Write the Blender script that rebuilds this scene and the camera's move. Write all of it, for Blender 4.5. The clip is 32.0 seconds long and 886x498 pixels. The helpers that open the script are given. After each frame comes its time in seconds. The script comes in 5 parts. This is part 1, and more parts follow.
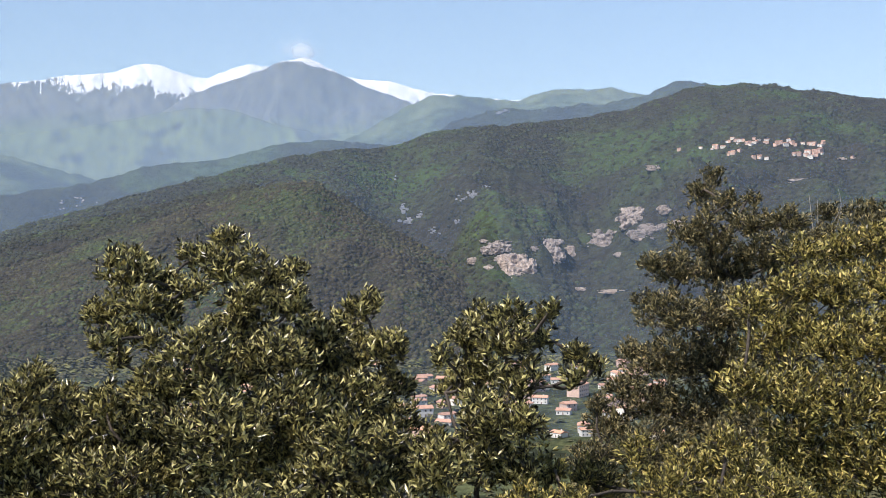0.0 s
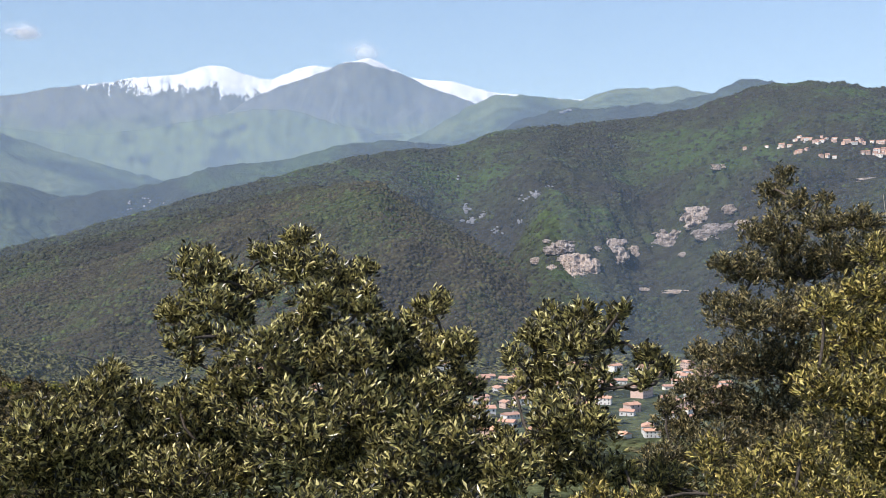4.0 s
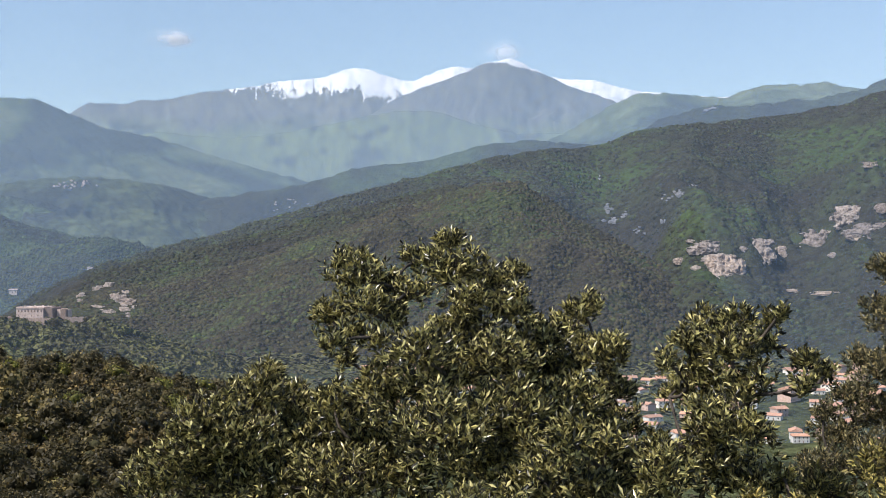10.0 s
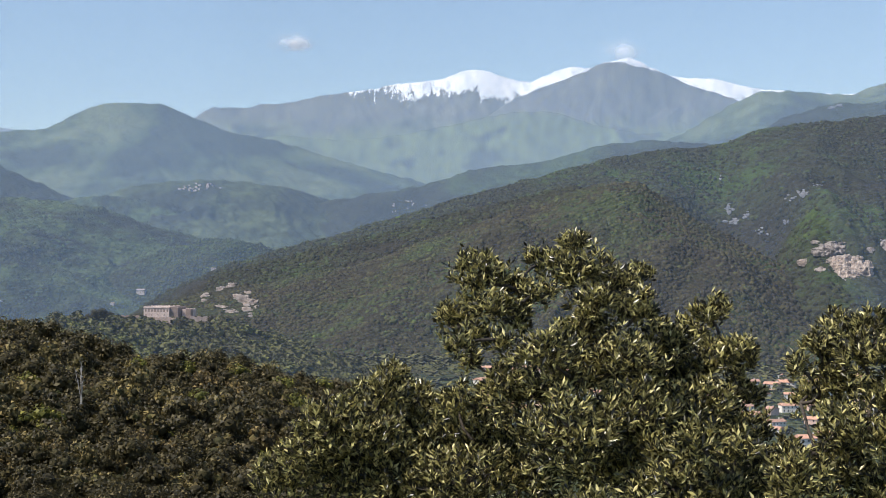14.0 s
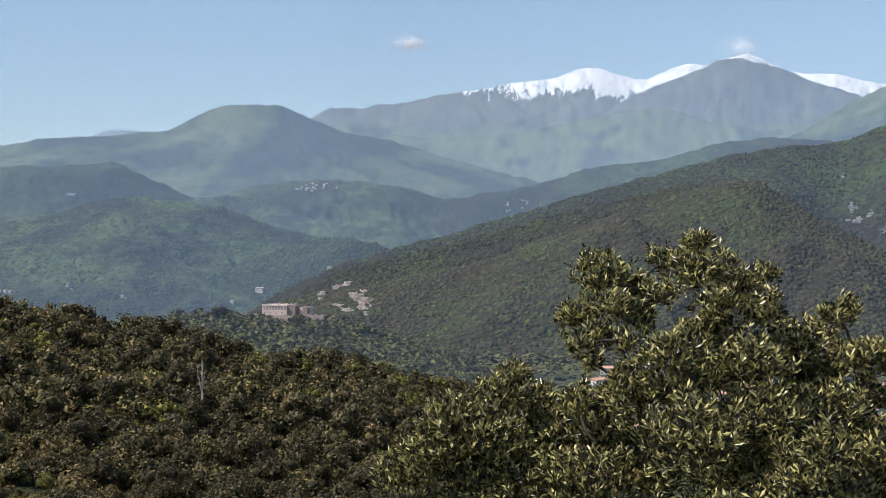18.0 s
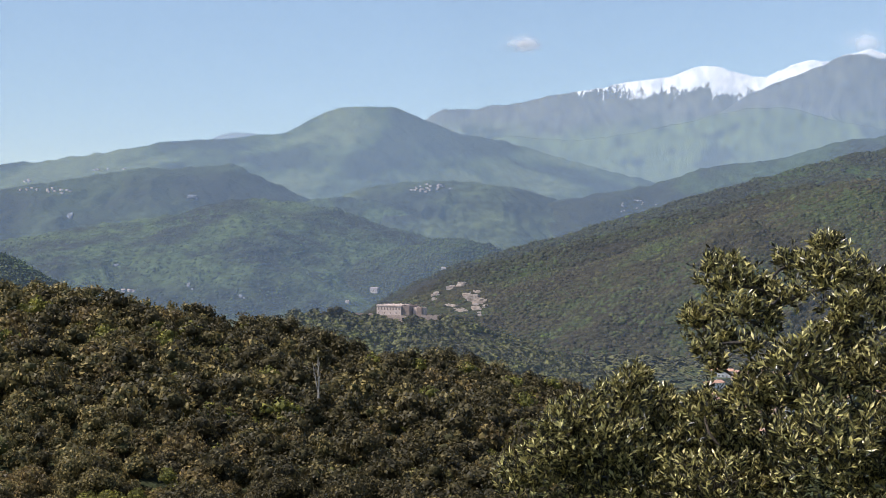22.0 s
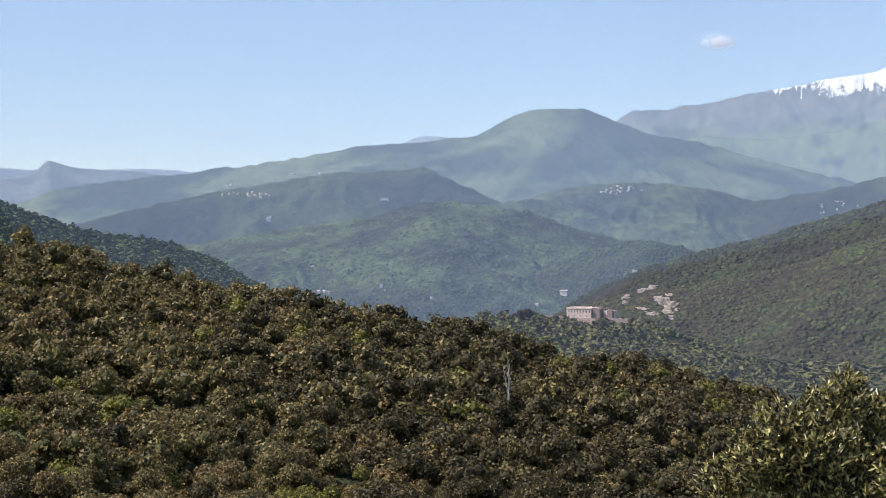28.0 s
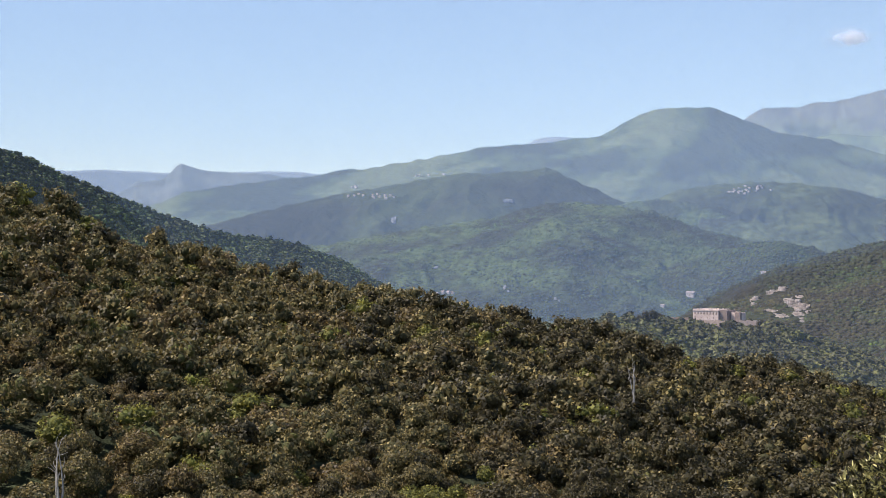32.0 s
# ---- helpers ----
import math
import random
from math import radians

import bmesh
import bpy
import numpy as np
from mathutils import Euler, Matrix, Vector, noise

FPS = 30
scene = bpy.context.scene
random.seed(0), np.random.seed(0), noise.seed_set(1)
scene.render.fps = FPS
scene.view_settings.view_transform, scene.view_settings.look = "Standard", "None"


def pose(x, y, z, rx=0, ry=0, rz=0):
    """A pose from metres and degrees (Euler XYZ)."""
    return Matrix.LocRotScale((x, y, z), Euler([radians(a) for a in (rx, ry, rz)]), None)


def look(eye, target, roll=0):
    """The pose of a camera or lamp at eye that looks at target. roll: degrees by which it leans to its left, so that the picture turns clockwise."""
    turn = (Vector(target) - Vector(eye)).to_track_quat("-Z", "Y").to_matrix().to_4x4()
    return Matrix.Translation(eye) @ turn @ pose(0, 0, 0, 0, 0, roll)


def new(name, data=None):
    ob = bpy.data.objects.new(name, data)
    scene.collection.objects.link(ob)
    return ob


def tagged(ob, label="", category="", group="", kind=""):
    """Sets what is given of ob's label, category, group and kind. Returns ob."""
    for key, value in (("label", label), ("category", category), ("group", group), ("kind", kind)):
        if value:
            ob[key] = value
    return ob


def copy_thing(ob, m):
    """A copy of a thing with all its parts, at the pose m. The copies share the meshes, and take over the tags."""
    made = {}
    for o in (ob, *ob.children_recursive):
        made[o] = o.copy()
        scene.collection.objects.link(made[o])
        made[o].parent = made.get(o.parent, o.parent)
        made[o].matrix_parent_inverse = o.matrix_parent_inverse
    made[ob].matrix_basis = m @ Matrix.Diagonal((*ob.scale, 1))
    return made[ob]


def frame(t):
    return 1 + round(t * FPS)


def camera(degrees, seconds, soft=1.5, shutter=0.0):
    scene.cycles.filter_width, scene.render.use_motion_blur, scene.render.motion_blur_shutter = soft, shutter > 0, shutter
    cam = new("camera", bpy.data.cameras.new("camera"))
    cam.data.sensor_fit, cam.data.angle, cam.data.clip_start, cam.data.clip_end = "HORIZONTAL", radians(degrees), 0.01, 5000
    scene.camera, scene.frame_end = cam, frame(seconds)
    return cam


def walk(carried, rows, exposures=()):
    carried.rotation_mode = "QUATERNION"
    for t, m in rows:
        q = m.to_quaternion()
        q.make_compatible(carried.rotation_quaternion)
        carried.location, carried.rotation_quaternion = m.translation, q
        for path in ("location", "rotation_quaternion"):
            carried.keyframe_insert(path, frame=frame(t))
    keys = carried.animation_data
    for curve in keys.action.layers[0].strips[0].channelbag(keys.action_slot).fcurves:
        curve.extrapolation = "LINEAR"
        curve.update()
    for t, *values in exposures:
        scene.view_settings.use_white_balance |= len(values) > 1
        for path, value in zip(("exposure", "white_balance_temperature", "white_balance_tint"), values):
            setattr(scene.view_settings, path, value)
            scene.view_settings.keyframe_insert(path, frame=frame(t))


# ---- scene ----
# ---- camera and its turn ----
EYE = 1.6
cam = camera(39.24, 32.0, soft=0.75)
ROWS = [
    (0, 0.0000, 0.0000, 0.0000, 0.000, -0.062, 0.077),
    (0.5, -0.0040, -0.0003, -0.0001, 0.258, -0.060, 0.100),
    (1, -0.0080, -0.0006, -0.0000, 0.545, -0.062, 0.109),
    (1.5, -0.0121, -0.0008, 0.0001, 0.829, -0.063, 0.099),
    (2, -0.0161, -0.0011, 0.0003, 1.133, -0.061, 0.089),
    (2.5, -0.0201, -0.0013, 0.0005, 1.568, -0.058, 0.089),
    (3, -0.0241, -0.0016, 0.0009, 2.012, -0.058, 0.084),
    (3.5, -0.0281, -0.0018, 0.0012, 2.448, -0.061, 0.070),
    (5.5, -0.0441, -0.0027, 0.0033, 4.288, -0.065, 0.059),
    (6, -0.0481, -0.0029, 0.0039, 4.772, -0.066, 0.060),
    (6.5, -0.0521, -0.0032, 0.0045, 5.263, -0.062, 0.070),
    (7, -0.0561, -0.0035, 0.0052, 5.766, -0.059, 0.082),
    (7.5, -0.0600, -0.0038, 0.0059, 6.284, -0.055, 0.090),
    (8, -0.0640, -0.0042, 0.0066, 6.852, -0.050, 0.093),
    (8.5, -0.0679, -0.0045, 0.0074, 7.422, -0.045, 0.094),
    (9, -0.0718, -0.0050, 0.0081, 8.036, -0.043, 0.087),
    (9.5, -0.0758, -0.0054, 0.0088, 8.676, -0.047, 0.057),
    (10, -0.0797, -0.0059, 0.0096, 9.375, -0.050, 0.037),
    (10.5, -0.0836, -0.0065, 0.0103, 10.099, -0.045, 0.040),
    (11, -0.0875, -0.0071, 0.0110, 10.850, -0.039, 0.045),
    (11.5, -0.0914, -0.0077, 0.0117, 11.545, -0.030, 0.040),
    (12, -0.0954, -0.0084, 0.0124, 12.208, -0.016, 0.045),
    (12.5, -0.0993, -0.0092, 0.0131, 12.842, -0.003, 0.063),
    (13, -0.1032, -0.0100, 0.0137, 13.469, 0.004, 0.066),
    (13.5, -0.1071, -0.0108, 0.0143, 14.123, 0.006, 0.056),
    (14, -0.1110, -0.0118, 0.0149, 14.781, 0.006, 0.047),
    (14.5, -0.1150, -0.0127, 0.0154, 15.474, -0.003, 0.034),
    (16.5, -0.1307, -0.0173, 0.0172, 18.221, -0.019, 0.004),
    (17, -0.1347, -0.0186, 0.0175, 18.831, -0.032, -0.033),
    (17.5, -0.1387, -0.0199, 0.0178, 19.440, -0.032, -0.031),
    (18, -0.1427, -0.0213, 0.0181, 20.040, -0.027, -0.012),
    (18.5, -0.1466, -0.0227, 0.0183, 20.662, -0.026, -0.027),
    (19, -0.1506, -0.0242, 0.0184, 21.290, -0.028, -0.054),
    (19.5, -0.1546, -0.0257, 0.0185, 21.925, -0.027, -0.065),
    (20, -0.1586, -0.0273, 0.0186, 22.584, -0.022, -0.063),
    (20.5, -0.1627, -0.0289, 0.0186, 23.254, -0.018, -0.050),
    (21, -0.1667, -0.0305, 0.0186, 23.929, -0.013, -0.040),
    (21.5, -0.1707, -0.0322, 0.0186, 24.597, -0.007, -0.045),
    (22, -0.1748, -0.0338, 0.0185, 25.269, -0.001, -0.042),
    (22.5, -0.1788, -0.0355, 0.0183, 25.959, 0.006, -0.025),
    (23, -0.1828, -0.0372, 0.0182, 26.657, 0.010, -0.037),
    (23.5, -0.1869, -0.0388, 0.0180, 27.367, 0.014, -0.053),
    (24, -0.1909, -0.0404, 0.0178, 28.091, 0.022, -0.039),
    (24.5, -0.1949, -0.0421, 0.0176, 28.795, 0.029, -0.034),
    (25, -0.1990, -0.0436, 0.0174, 29.523, 0.039, -0.052),
    (25.5, -0.2030, -0.0451, 0.0172, 30.243, 0.059, -0.077),
    (27.5, -0.2188, -0.0504, 0.0164, 33.234, 0.083, -0.103),
    (28, -0.2227, -0.0515, 0.0163, 34.001, 0.099, -0.117),
    (28.5, -0.2265, -0.0524, 0.0163, 34.785, 0.110, -0.100),
    (29, -0.2303, -0.0531, 0.0163, 35.529, 0.123, -0.082),
    (29.5, -0.2341, -0.0537, 0.0164, 36.238, 0.136, -0.094),
    (30, -0.2378, -0.0541, 0.0166, 36.942, 0.138, -0.119),
    (30.5, -0.2414, -0.0542, 0.0169, 37.649, 0.132, -0.143),
    (31, -0.2449, -0.0541, 0.0173, 38.318, 0.131, -0.143),
    (31.5, -0.2484, -0.0538, 0.0178, 39.012, 0.134, -0.117),
    (32, -0.2517, -0.0532, 0.0185, 39.693, 0.130, -0.108),
]
walk(cam, [(t, pose(x, y, EYE + z, 90 + pitch, roll, yaw)) for t, x, y, z, yaw, pitch, roll in ROWS],
     [(0, 0.5, 6550, 13), (9, 0.42, 6550, 11.5), (14, 0.33, 6550, 10.5), (18, 0.27, 6550, 10), (21, 0.32, 6550, 11), (24, 0.47, 6550, 13), (28, 0.54, 6550, 15), (32, 0.56, 6550, 15)])

# ---- daylight ----
SUN_LEFT, SUN_UP = 124.0, 52.0      # degrees to the left of the first view, and above the horizon
world = bpy.data.worlds.new("world")
scene.world = world
world.use_nodes = True
wn = world.node_tree.nodes
sky = wn.new("ShaderNodeTexSky")
sky.sky_type, sky.sun_disc = "NISHITA", False
sky.sun_elevation, sky.sun_rotation = radians(SUN_UP), radians(-SUN_LEFT)
sky.air_density, sky.dust_density, sky.ozone_density, sky.altitude = 1.0, 0.15, 0.25, 300
wn["Background"].inputs[1].default_value = 0.11
world.node_tree.links.new(sky.outputs[0], wn["Background"].inputs[0])
sun = new("sun", bpy.data.lights.new("sun", "SUN"))
sun.data.energy, sun.data.angle, sun.data.color = 4.7, radians(0.5), (1.0, 0.95, 0.87)
_s = Vector((-math.sin(radians(SUN_LEFT)) * math.cos(radians(SUN_UP)), math.cos(radians(SUN_LEFT)) * math.cos(radians(SUN_UP)), math.sin(radians(SUN_UP))))
sun.matrix_world = look(_s * 100, (0, 0, 0))

# ---- materials ----
def mat_new(name, rough=0.8, spec=0.3):
    m = bpy.data.materials.new(name)
    m.use_nodes = True
    b = m.node_tree.nodes["Principled BSDF"]
    b.inputs["Roughness"].default_value = rough
    b.inputs["Specular IOR Level"].default_value = spec
    return m, m.node_tree.nodes, m.node_tree.links, b


def noise_node(n, l, scale, detail=4, rough=0.6, coord=None, stretch=None):
    t = n.new("ShaderNodeTexNoise")
    t.inputs["Scale"].default_value, t.inputs["Detail"].default_value, t.inputs["Roughness"].default_value = scale, detail, rough
    if coord is None:
        coord = n.new("ShaderNodeNewGeometry").outputs["Position"]
    if stretch:
        mp = n.new("ShaderNodeMapping")
        mp.inputs["Scale"].default_value = stretch
        l.new(coord, mp.inputs["Vector"])
        coord = mp.outputs["Vector"]
    l.new(coord, t.inputs["Vector"])
    return t.outputs["Fac"]


def ramp(n, l, fac, stops):
    r = n.new("ShaderNodeValToRGB")
    el = r.color_ramp.elements
    while len(el) < len(stops):
        el.new(0.5)
    for e, (p, c) in zip(el, stops):
        e.position, e.color = p, (*c, 1)
    l.new(fac, r.inputs["Fac"])
    return r.outputs["Color"]


def blend(n, l, fac, a, b, mode="MIX"):
    m = n.new("ShaderNodeMix")
    m.data_type, m.blend_type = "RGBA", mode
    for sock, v in ((m.inputs[0], fac), (m.inputs[6], a), (m.inputs[7], b)):
        if isinstance(v, (int, float)):
            sock.default_value = v
        elif isinstance(v, tuple):
            sock.default_value = (*v, 1)
        else:
            l.new(v, sock)
    return m.outputs[2]


def bump(n, l, b, fac, strength, dist):
    k = n.new("ShaderNodeBump")
    k.inputs["Strength"].default_value, k.inputs["Distance"].default_value = strength, dist
    l.new(fac, k.inputs["Height"])
    l.new(k.outputs[0], b.inputs["Normal"])


def band(n, l, value, lo, hi):
    m = n.new("ShaderNodeMapRange")
    m.inputs["From Min"].default_value, m.inputs["From Max"].default_value = lo, hi
    l.new(value, m.inputs["Value"])
    return m.outputs["Result"]


def height(n, l):
    s = n.new("ShaderNodeSeparateXYZ")
    l.new(n.new("ShaderNodeNewGeometry").outputs["Position"], s.inputs[0])
    return s.outputs["Z"]


def forest(name, dark, mid, light, patch=90.0, tree=7.0, relief=1.0, soil=None, edge=0.1, grain=1.0):
    """Wooded slope: patches of kinds of tree, rounded crowns, and bare soil between."""
    m, n, l, b = mat_new(name, 0.95, 0.1)
    big = ramp(n, l, noise_node(n, l, 1 / patch, 6, 0.6), [(0.5 - edge, dark), (0.5, mid), (0.5 + edge, light)])
    pos = n.new("ShaderNodeNewGeometry").outputs["Position"]
    v = n.new("ShaderNodeTexVoronoi")
    v.feature = "SMOOTH_F1"
    v.inputs["Scale"].default_value, v.inputs["Smoothness"].default_value = 1 / tree, 0.35
    l.new(pos, v.inputs["Vector"])
    cells = v.outputs["Distance"]
    tone = n.new("ShaderNodeSeparateColor")
    l.new(v.outputs["Color"], tone.inputs[0])
    lo, hi = 1 - 0.3 * grain, 1 + 0.25 * grain
    col = blend(n, l, 1.0, big, ramp(n, l, tone.outputs[0], [(0.1, (lo, lo, lo)), (0.9, (hi, hi, hi))]), "MULTIPLY")
    fine = noise_node(n, l, 2.2 / tree, 4, 0.7)
    col = blend(n, l, 1.0, col, ramp(n, l, fine, [(0.3, (lo, lo, lo)), (0.7, (hi, hi, hi))]), "MULTIPLY")
    if soil:
        col = blend(n, l, band(n, l, noise_node(n, l, 1 / (patch * 0.35), 6, 0.7), 0.68, 0.76), col, soil)
    l.new(col, b.inputs["Base Color"])
    neg = n.new("ShaderNodeMath")
    neg.operation = "MULTIPLY_ADD"
    l.new(cells, neg.inputs[0])
    neg.inputs[1].default_value = -1.0
    l.new(fine, neg.inputs[2])
    bump(n, l, b, neg.outputs[0], 0.9 * relief, tree * 0.55)
    return m


def crowns(name, dark, light, odd, rough=0.85, grain=0.9, spread=(1.3, 1.45, 1.1), stand=7.0):
    """Tree crowns joined into one mesh: every crown its own tone."""
    m, n, l, b = mat_new(name, rough, 0.2)
    isl = n.new("ShaderNodeNewGeometry").outputs["Random Per Island"]
    tone = ramp(n, l, isl, [(0.0, dark), (0.75, light), (0.93, light), (1.0, odd)])
    patch = noise_node(n, l, 1 / 110.0, 5, 0.6)
    tone = blend(n, l, 1.0, tone, ramp(n, l, patch, [(0.34, (0.82, 0.82, 0.88)), (0.5, (1, 1, 1)), (0.66, spread)]), "MULTIPLY")
    each = noise_node(n, l, 1 / stand, 2, 0.5)
    tone = blend(n, l, 1.0, tone, ramp(n, l, each, [(0.32, (0.62, 0.62, 0.7)), (0.47, (1, 1, 1)), (0.58, (1.1, 1.12, 1.0)), (0.68, (1.6, 1.62, 1.1))]), "MULTIPLY")
    l.new(tone, b.inputs["Base Color"])
    bump(n, l, b, noise_node(n, l, grain, 4, 0.75), 1.0, 0.9 / grain)
    return m


def plain(name, a, b_, scale, rough=0.8, spec=0.3, relief=0.3, dist=0.02, fine=None):
    m, n, l, b = mat_new(name, rough, spec)
    f1 = noise_node(n, l, scale, 5, 0.65)
    col = ramp(n, l, f1, [(0.3, a), (0.7, b_)])
    f2 = noise_node(n, l, scale * 7, 3, 0.6)
    col = blend(n, l, 1.0, col, ramp(n, l, f2, [(0.25, (0.75, 0.75, 0.75)), (0.6, (1.1, 1.1, 1.1))]), "MULTIPLY")
    ob = n.new("ShaderNodeObjectInfo").outputs["Random"]
    col = blend(n, l, 1.0, col, ramp(n, l, ob, [(0.0, (0.78, 0.8, 0.84)), (0.5, (1, 1, 1)), (1.0, (1.2, 1.14, 1.08))]), "MULTIPLY")
    l.new(col, b.inputs["Base Color"])
    bump(n, l, b, f2, relief, dist)
    return m


def leafy(name, dark, light, odd, rough, spec, clear=0.25):
    """Leaves: tone by leaf, some light through the blade."""
    m, n, l, b = mat_new(name, rough, spec)
    isl = n.new("ShaderNodeNewGeometry").outputs["Random Per Island"]
    ob = n.new("ShaderNodeObjectInfo").outputs["Random"]
    add = n.new("ShaderNodeMath")
    add.operation = "FRACT"
    plus = n.new("ShaderNodeMath")
    l.new(isl, plus.inputs[0]), l.new(ob, plus.inputs[1])
    l.new(plus.outputs[0], add.inputs[0])
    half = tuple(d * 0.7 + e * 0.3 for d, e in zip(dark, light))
    # the large dark share puts the shade inside the crowns into leaf colour
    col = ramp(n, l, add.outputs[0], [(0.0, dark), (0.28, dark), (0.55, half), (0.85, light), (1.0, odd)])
    l.new(col, b.inputs["Base Color"])
    tr = n.new("ShaderNodeBsdfTranslucent")
    l.new(col, tr.inputs["Color"])
    mx = n.new("ShaderNodeMixShader")
    mx.inputs[0].default_value = clear
    l.new(b.outputs[0], mx.inputs[1]), l.new(tr.outputs[0], mx.inputs[2])
    l.new(mx.outputs[0], n["Material Output"].inputs["Surface"])
    return m


def fall_line(n, l, drop):
    """Coordinate that runs across the slope, and slowly down it."""
    g = n.new("ShaderNodeSeparateXYZ")
    l.new(n.new("ShaderNodeNewGeometry").outputs["Position"], g.inputs[0])
    turn, arc, down = (n.new("ShaderNodeMath") for _ in range(3))
    turn.operation, arc.operation, down.operation = "ARCTAN2", "MULTIPLY", "MULTIPLY"
    l.new(g.outputs["X"], turn.inputs[0]), l.new(g.outputs["Y"], turn.inputs[1])
    l.new(turn.outputs[0], arc.inputs[0]), l.new(g.outputs["Z"], down.inputs[0])
    arc.inputs[1].default_value, down.inputs[1].default_value = 4500.0, drop
    c = n.new("ShaderNodeCombineXYZ")
    l.new(arc.outputs[0], c.inputs[0]), l.new(down.outputs[0], c.inputs[1])
    return c.outputs[0]


def mountain(name, wood, meadow, rock, snow_z=None, snow_band=60.0, tree_z=250.0, side=0.065):
    """High slopes: woods below, meadow and bare rock above, snow lying on the top."""
    m, n, l, b = mat_new(name, 0.95, 0.1)
    z = height(n, l)
    big = noise_node(n, l, 1 / 260.0, 6, 0.62)
    fine = noise_node(n, l, 1 / 40.0, 5, 0.7)
    low = ramp(n, l, big, [(0.42, wood), (0.46, meadow), (0.6, meadow), (0.66, wood)])
    wob = n.new("ShaderNodeMath")
    wob.operation = "MULTIPLY_ADD"
    l.new(big, wob.inputs[0])
    wob.inputs[1].default_value = 260
    l.new(z, wob.inputs[2])
    col = blend(n, l, band(n, l, wob.outputs[0], tree_z + 90, tree_z + 190), low, rock)
    col = blend(n, l, 1.0, col, ramp(n, l, fine, [(0.3, (0.86, 0.87, 0.9)), (0.62, (1.1, 1.09, 1.06))]), "MULTIPLY")
    if snow_z:
        streak = noise_node(n, l, 1 / 24.0, 6, 0.66, fall_line(n, l, 0.34))
        streak.node.inputs["Distortion"].default_value = 0.7
        wide = noise_node(n, l, 1 / 110.0, 3, 0.55, stretch=(1.0, 0.4, 0.5))
        crumb = noise_node(n, l, 1 / 9.0, 3, 0.7)
        sx = n.new("ShaderNodeSeparateXYZ")
        l.new(n.new("ShaderNodeNewGeometry").outputs["Position"], sx.inputs[0])
        total = z
        for fac, gain in ((streak, snow_band * 4.4), (wide, snow_band * 3.4), (crumb, snow_band * 1.6), (sx.outputs["X"], side)):
            w = n.new("ShaderNodeMath")      # the snow lies lower in the gullies and towards the shaded end
            w.operation = "MULTIPLY_ADD"
            l.new(fac, w.inputs[0])
            w.inputs[1].default_value = gain
            l.new(total, w.inputs[2])
            total = w.outputs[0]
        col = blend(n, l, band(n, l, total, snow_z + snow_band * 4.5, snow_z + snow_band * 4.75), col, (0.82, 0.83, 0.86))
    l.new(col, b.inputs["Base Color"])
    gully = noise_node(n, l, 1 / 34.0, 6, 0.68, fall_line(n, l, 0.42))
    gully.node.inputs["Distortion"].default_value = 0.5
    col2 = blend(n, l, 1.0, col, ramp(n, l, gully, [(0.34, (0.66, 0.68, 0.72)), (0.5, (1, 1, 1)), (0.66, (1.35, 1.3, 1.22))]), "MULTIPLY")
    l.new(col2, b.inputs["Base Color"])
    bump(n, l, b, gully, 0.4, 10.0)
    return m


M_GROUND = forest("forest_floor", (0.03, 0.035, 0.02), (0.05, 0.06, 0.03), (0.09, 0.1, 0.045), 30, 3, 0.6, (0.16, 0.13, 0.09))
M_HILL = forest("wooded_hill", (0.04, 0.036, 0.027), (0.045, 0.046, 0.027), (0.056, 0.08, 0.03), 190, 6, 1.0, (0.13, 0.115, 0.09), 0.11)
M_SPUR = forest("wooded_spur", (0.044, 0.038, 0.028), (0.049, 0.047, 0.029), (0.052, 0.066, 0.03), 150, 5, 1.0, (0.14, 0.12, 0.09), 0.12)
M_LEFTWOOD = forest("slope_woods", (0.04, 0.045, 0.026), (0.05, 0.06, 0.028), (0.07, 0.1, 0.036), 60, 3, 1.0, None, 0.12)
M_DARKMID = forest("valley_woods_floor", (0.045, 0.045, 0.025), (0.055, 0.058, 0.028), (0.065, 0.085, 0.03), 120, 7, 1.0, None, 0.1)
M_SLATE = forest("mixed_woods", (0.036, 0.036, 0.022), (0.044, 0.046, 0.024), (0.06, 0.08, 0.03), 180, 9, 0.6, None, 0.13, 0.7)
M_MID = forest("evergreen_woods", (0.032, 0.033, 0.024), (0.04, 0.043, 0.027), (0.062, 0.075, 0.036), 300, 10, 0.5, None, 0.12, 0.6)
M_MIDGREEN = forest("spring_woods", (0.038, 0.04, 0.028), (0.056, 0.066, 0.034), (0.085, 0.11, 0.046), 150, 8, 0.8, None, 0.07, 0.9)
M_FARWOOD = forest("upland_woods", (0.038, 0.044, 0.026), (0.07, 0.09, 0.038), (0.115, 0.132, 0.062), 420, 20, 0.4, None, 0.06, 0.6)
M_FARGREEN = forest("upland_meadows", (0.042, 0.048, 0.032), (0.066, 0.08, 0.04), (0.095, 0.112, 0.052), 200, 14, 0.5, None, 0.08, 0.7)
# haze over the farthest ridges put into their colour as pale blue
M_FARBLUE = forest("haze_blue_ridge", (0.2, 0.23, 0.26), (0.21, 0.24, 0.27), (0.23, 0.26, 0.28), 260, 40, 0.1, None, 0.15, 0.12)
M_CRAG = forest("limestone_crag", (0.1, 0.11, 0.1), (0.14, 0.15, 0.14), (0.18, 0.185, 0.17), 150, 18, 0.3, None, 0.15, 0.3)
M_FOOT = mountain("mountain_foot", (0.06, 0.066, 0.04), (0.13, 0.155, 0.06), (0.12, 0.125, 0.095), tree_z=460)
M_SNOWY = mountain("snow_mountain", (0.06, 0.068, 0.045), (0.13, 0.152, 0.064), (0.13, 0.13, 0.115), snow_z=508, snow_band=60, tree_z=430)
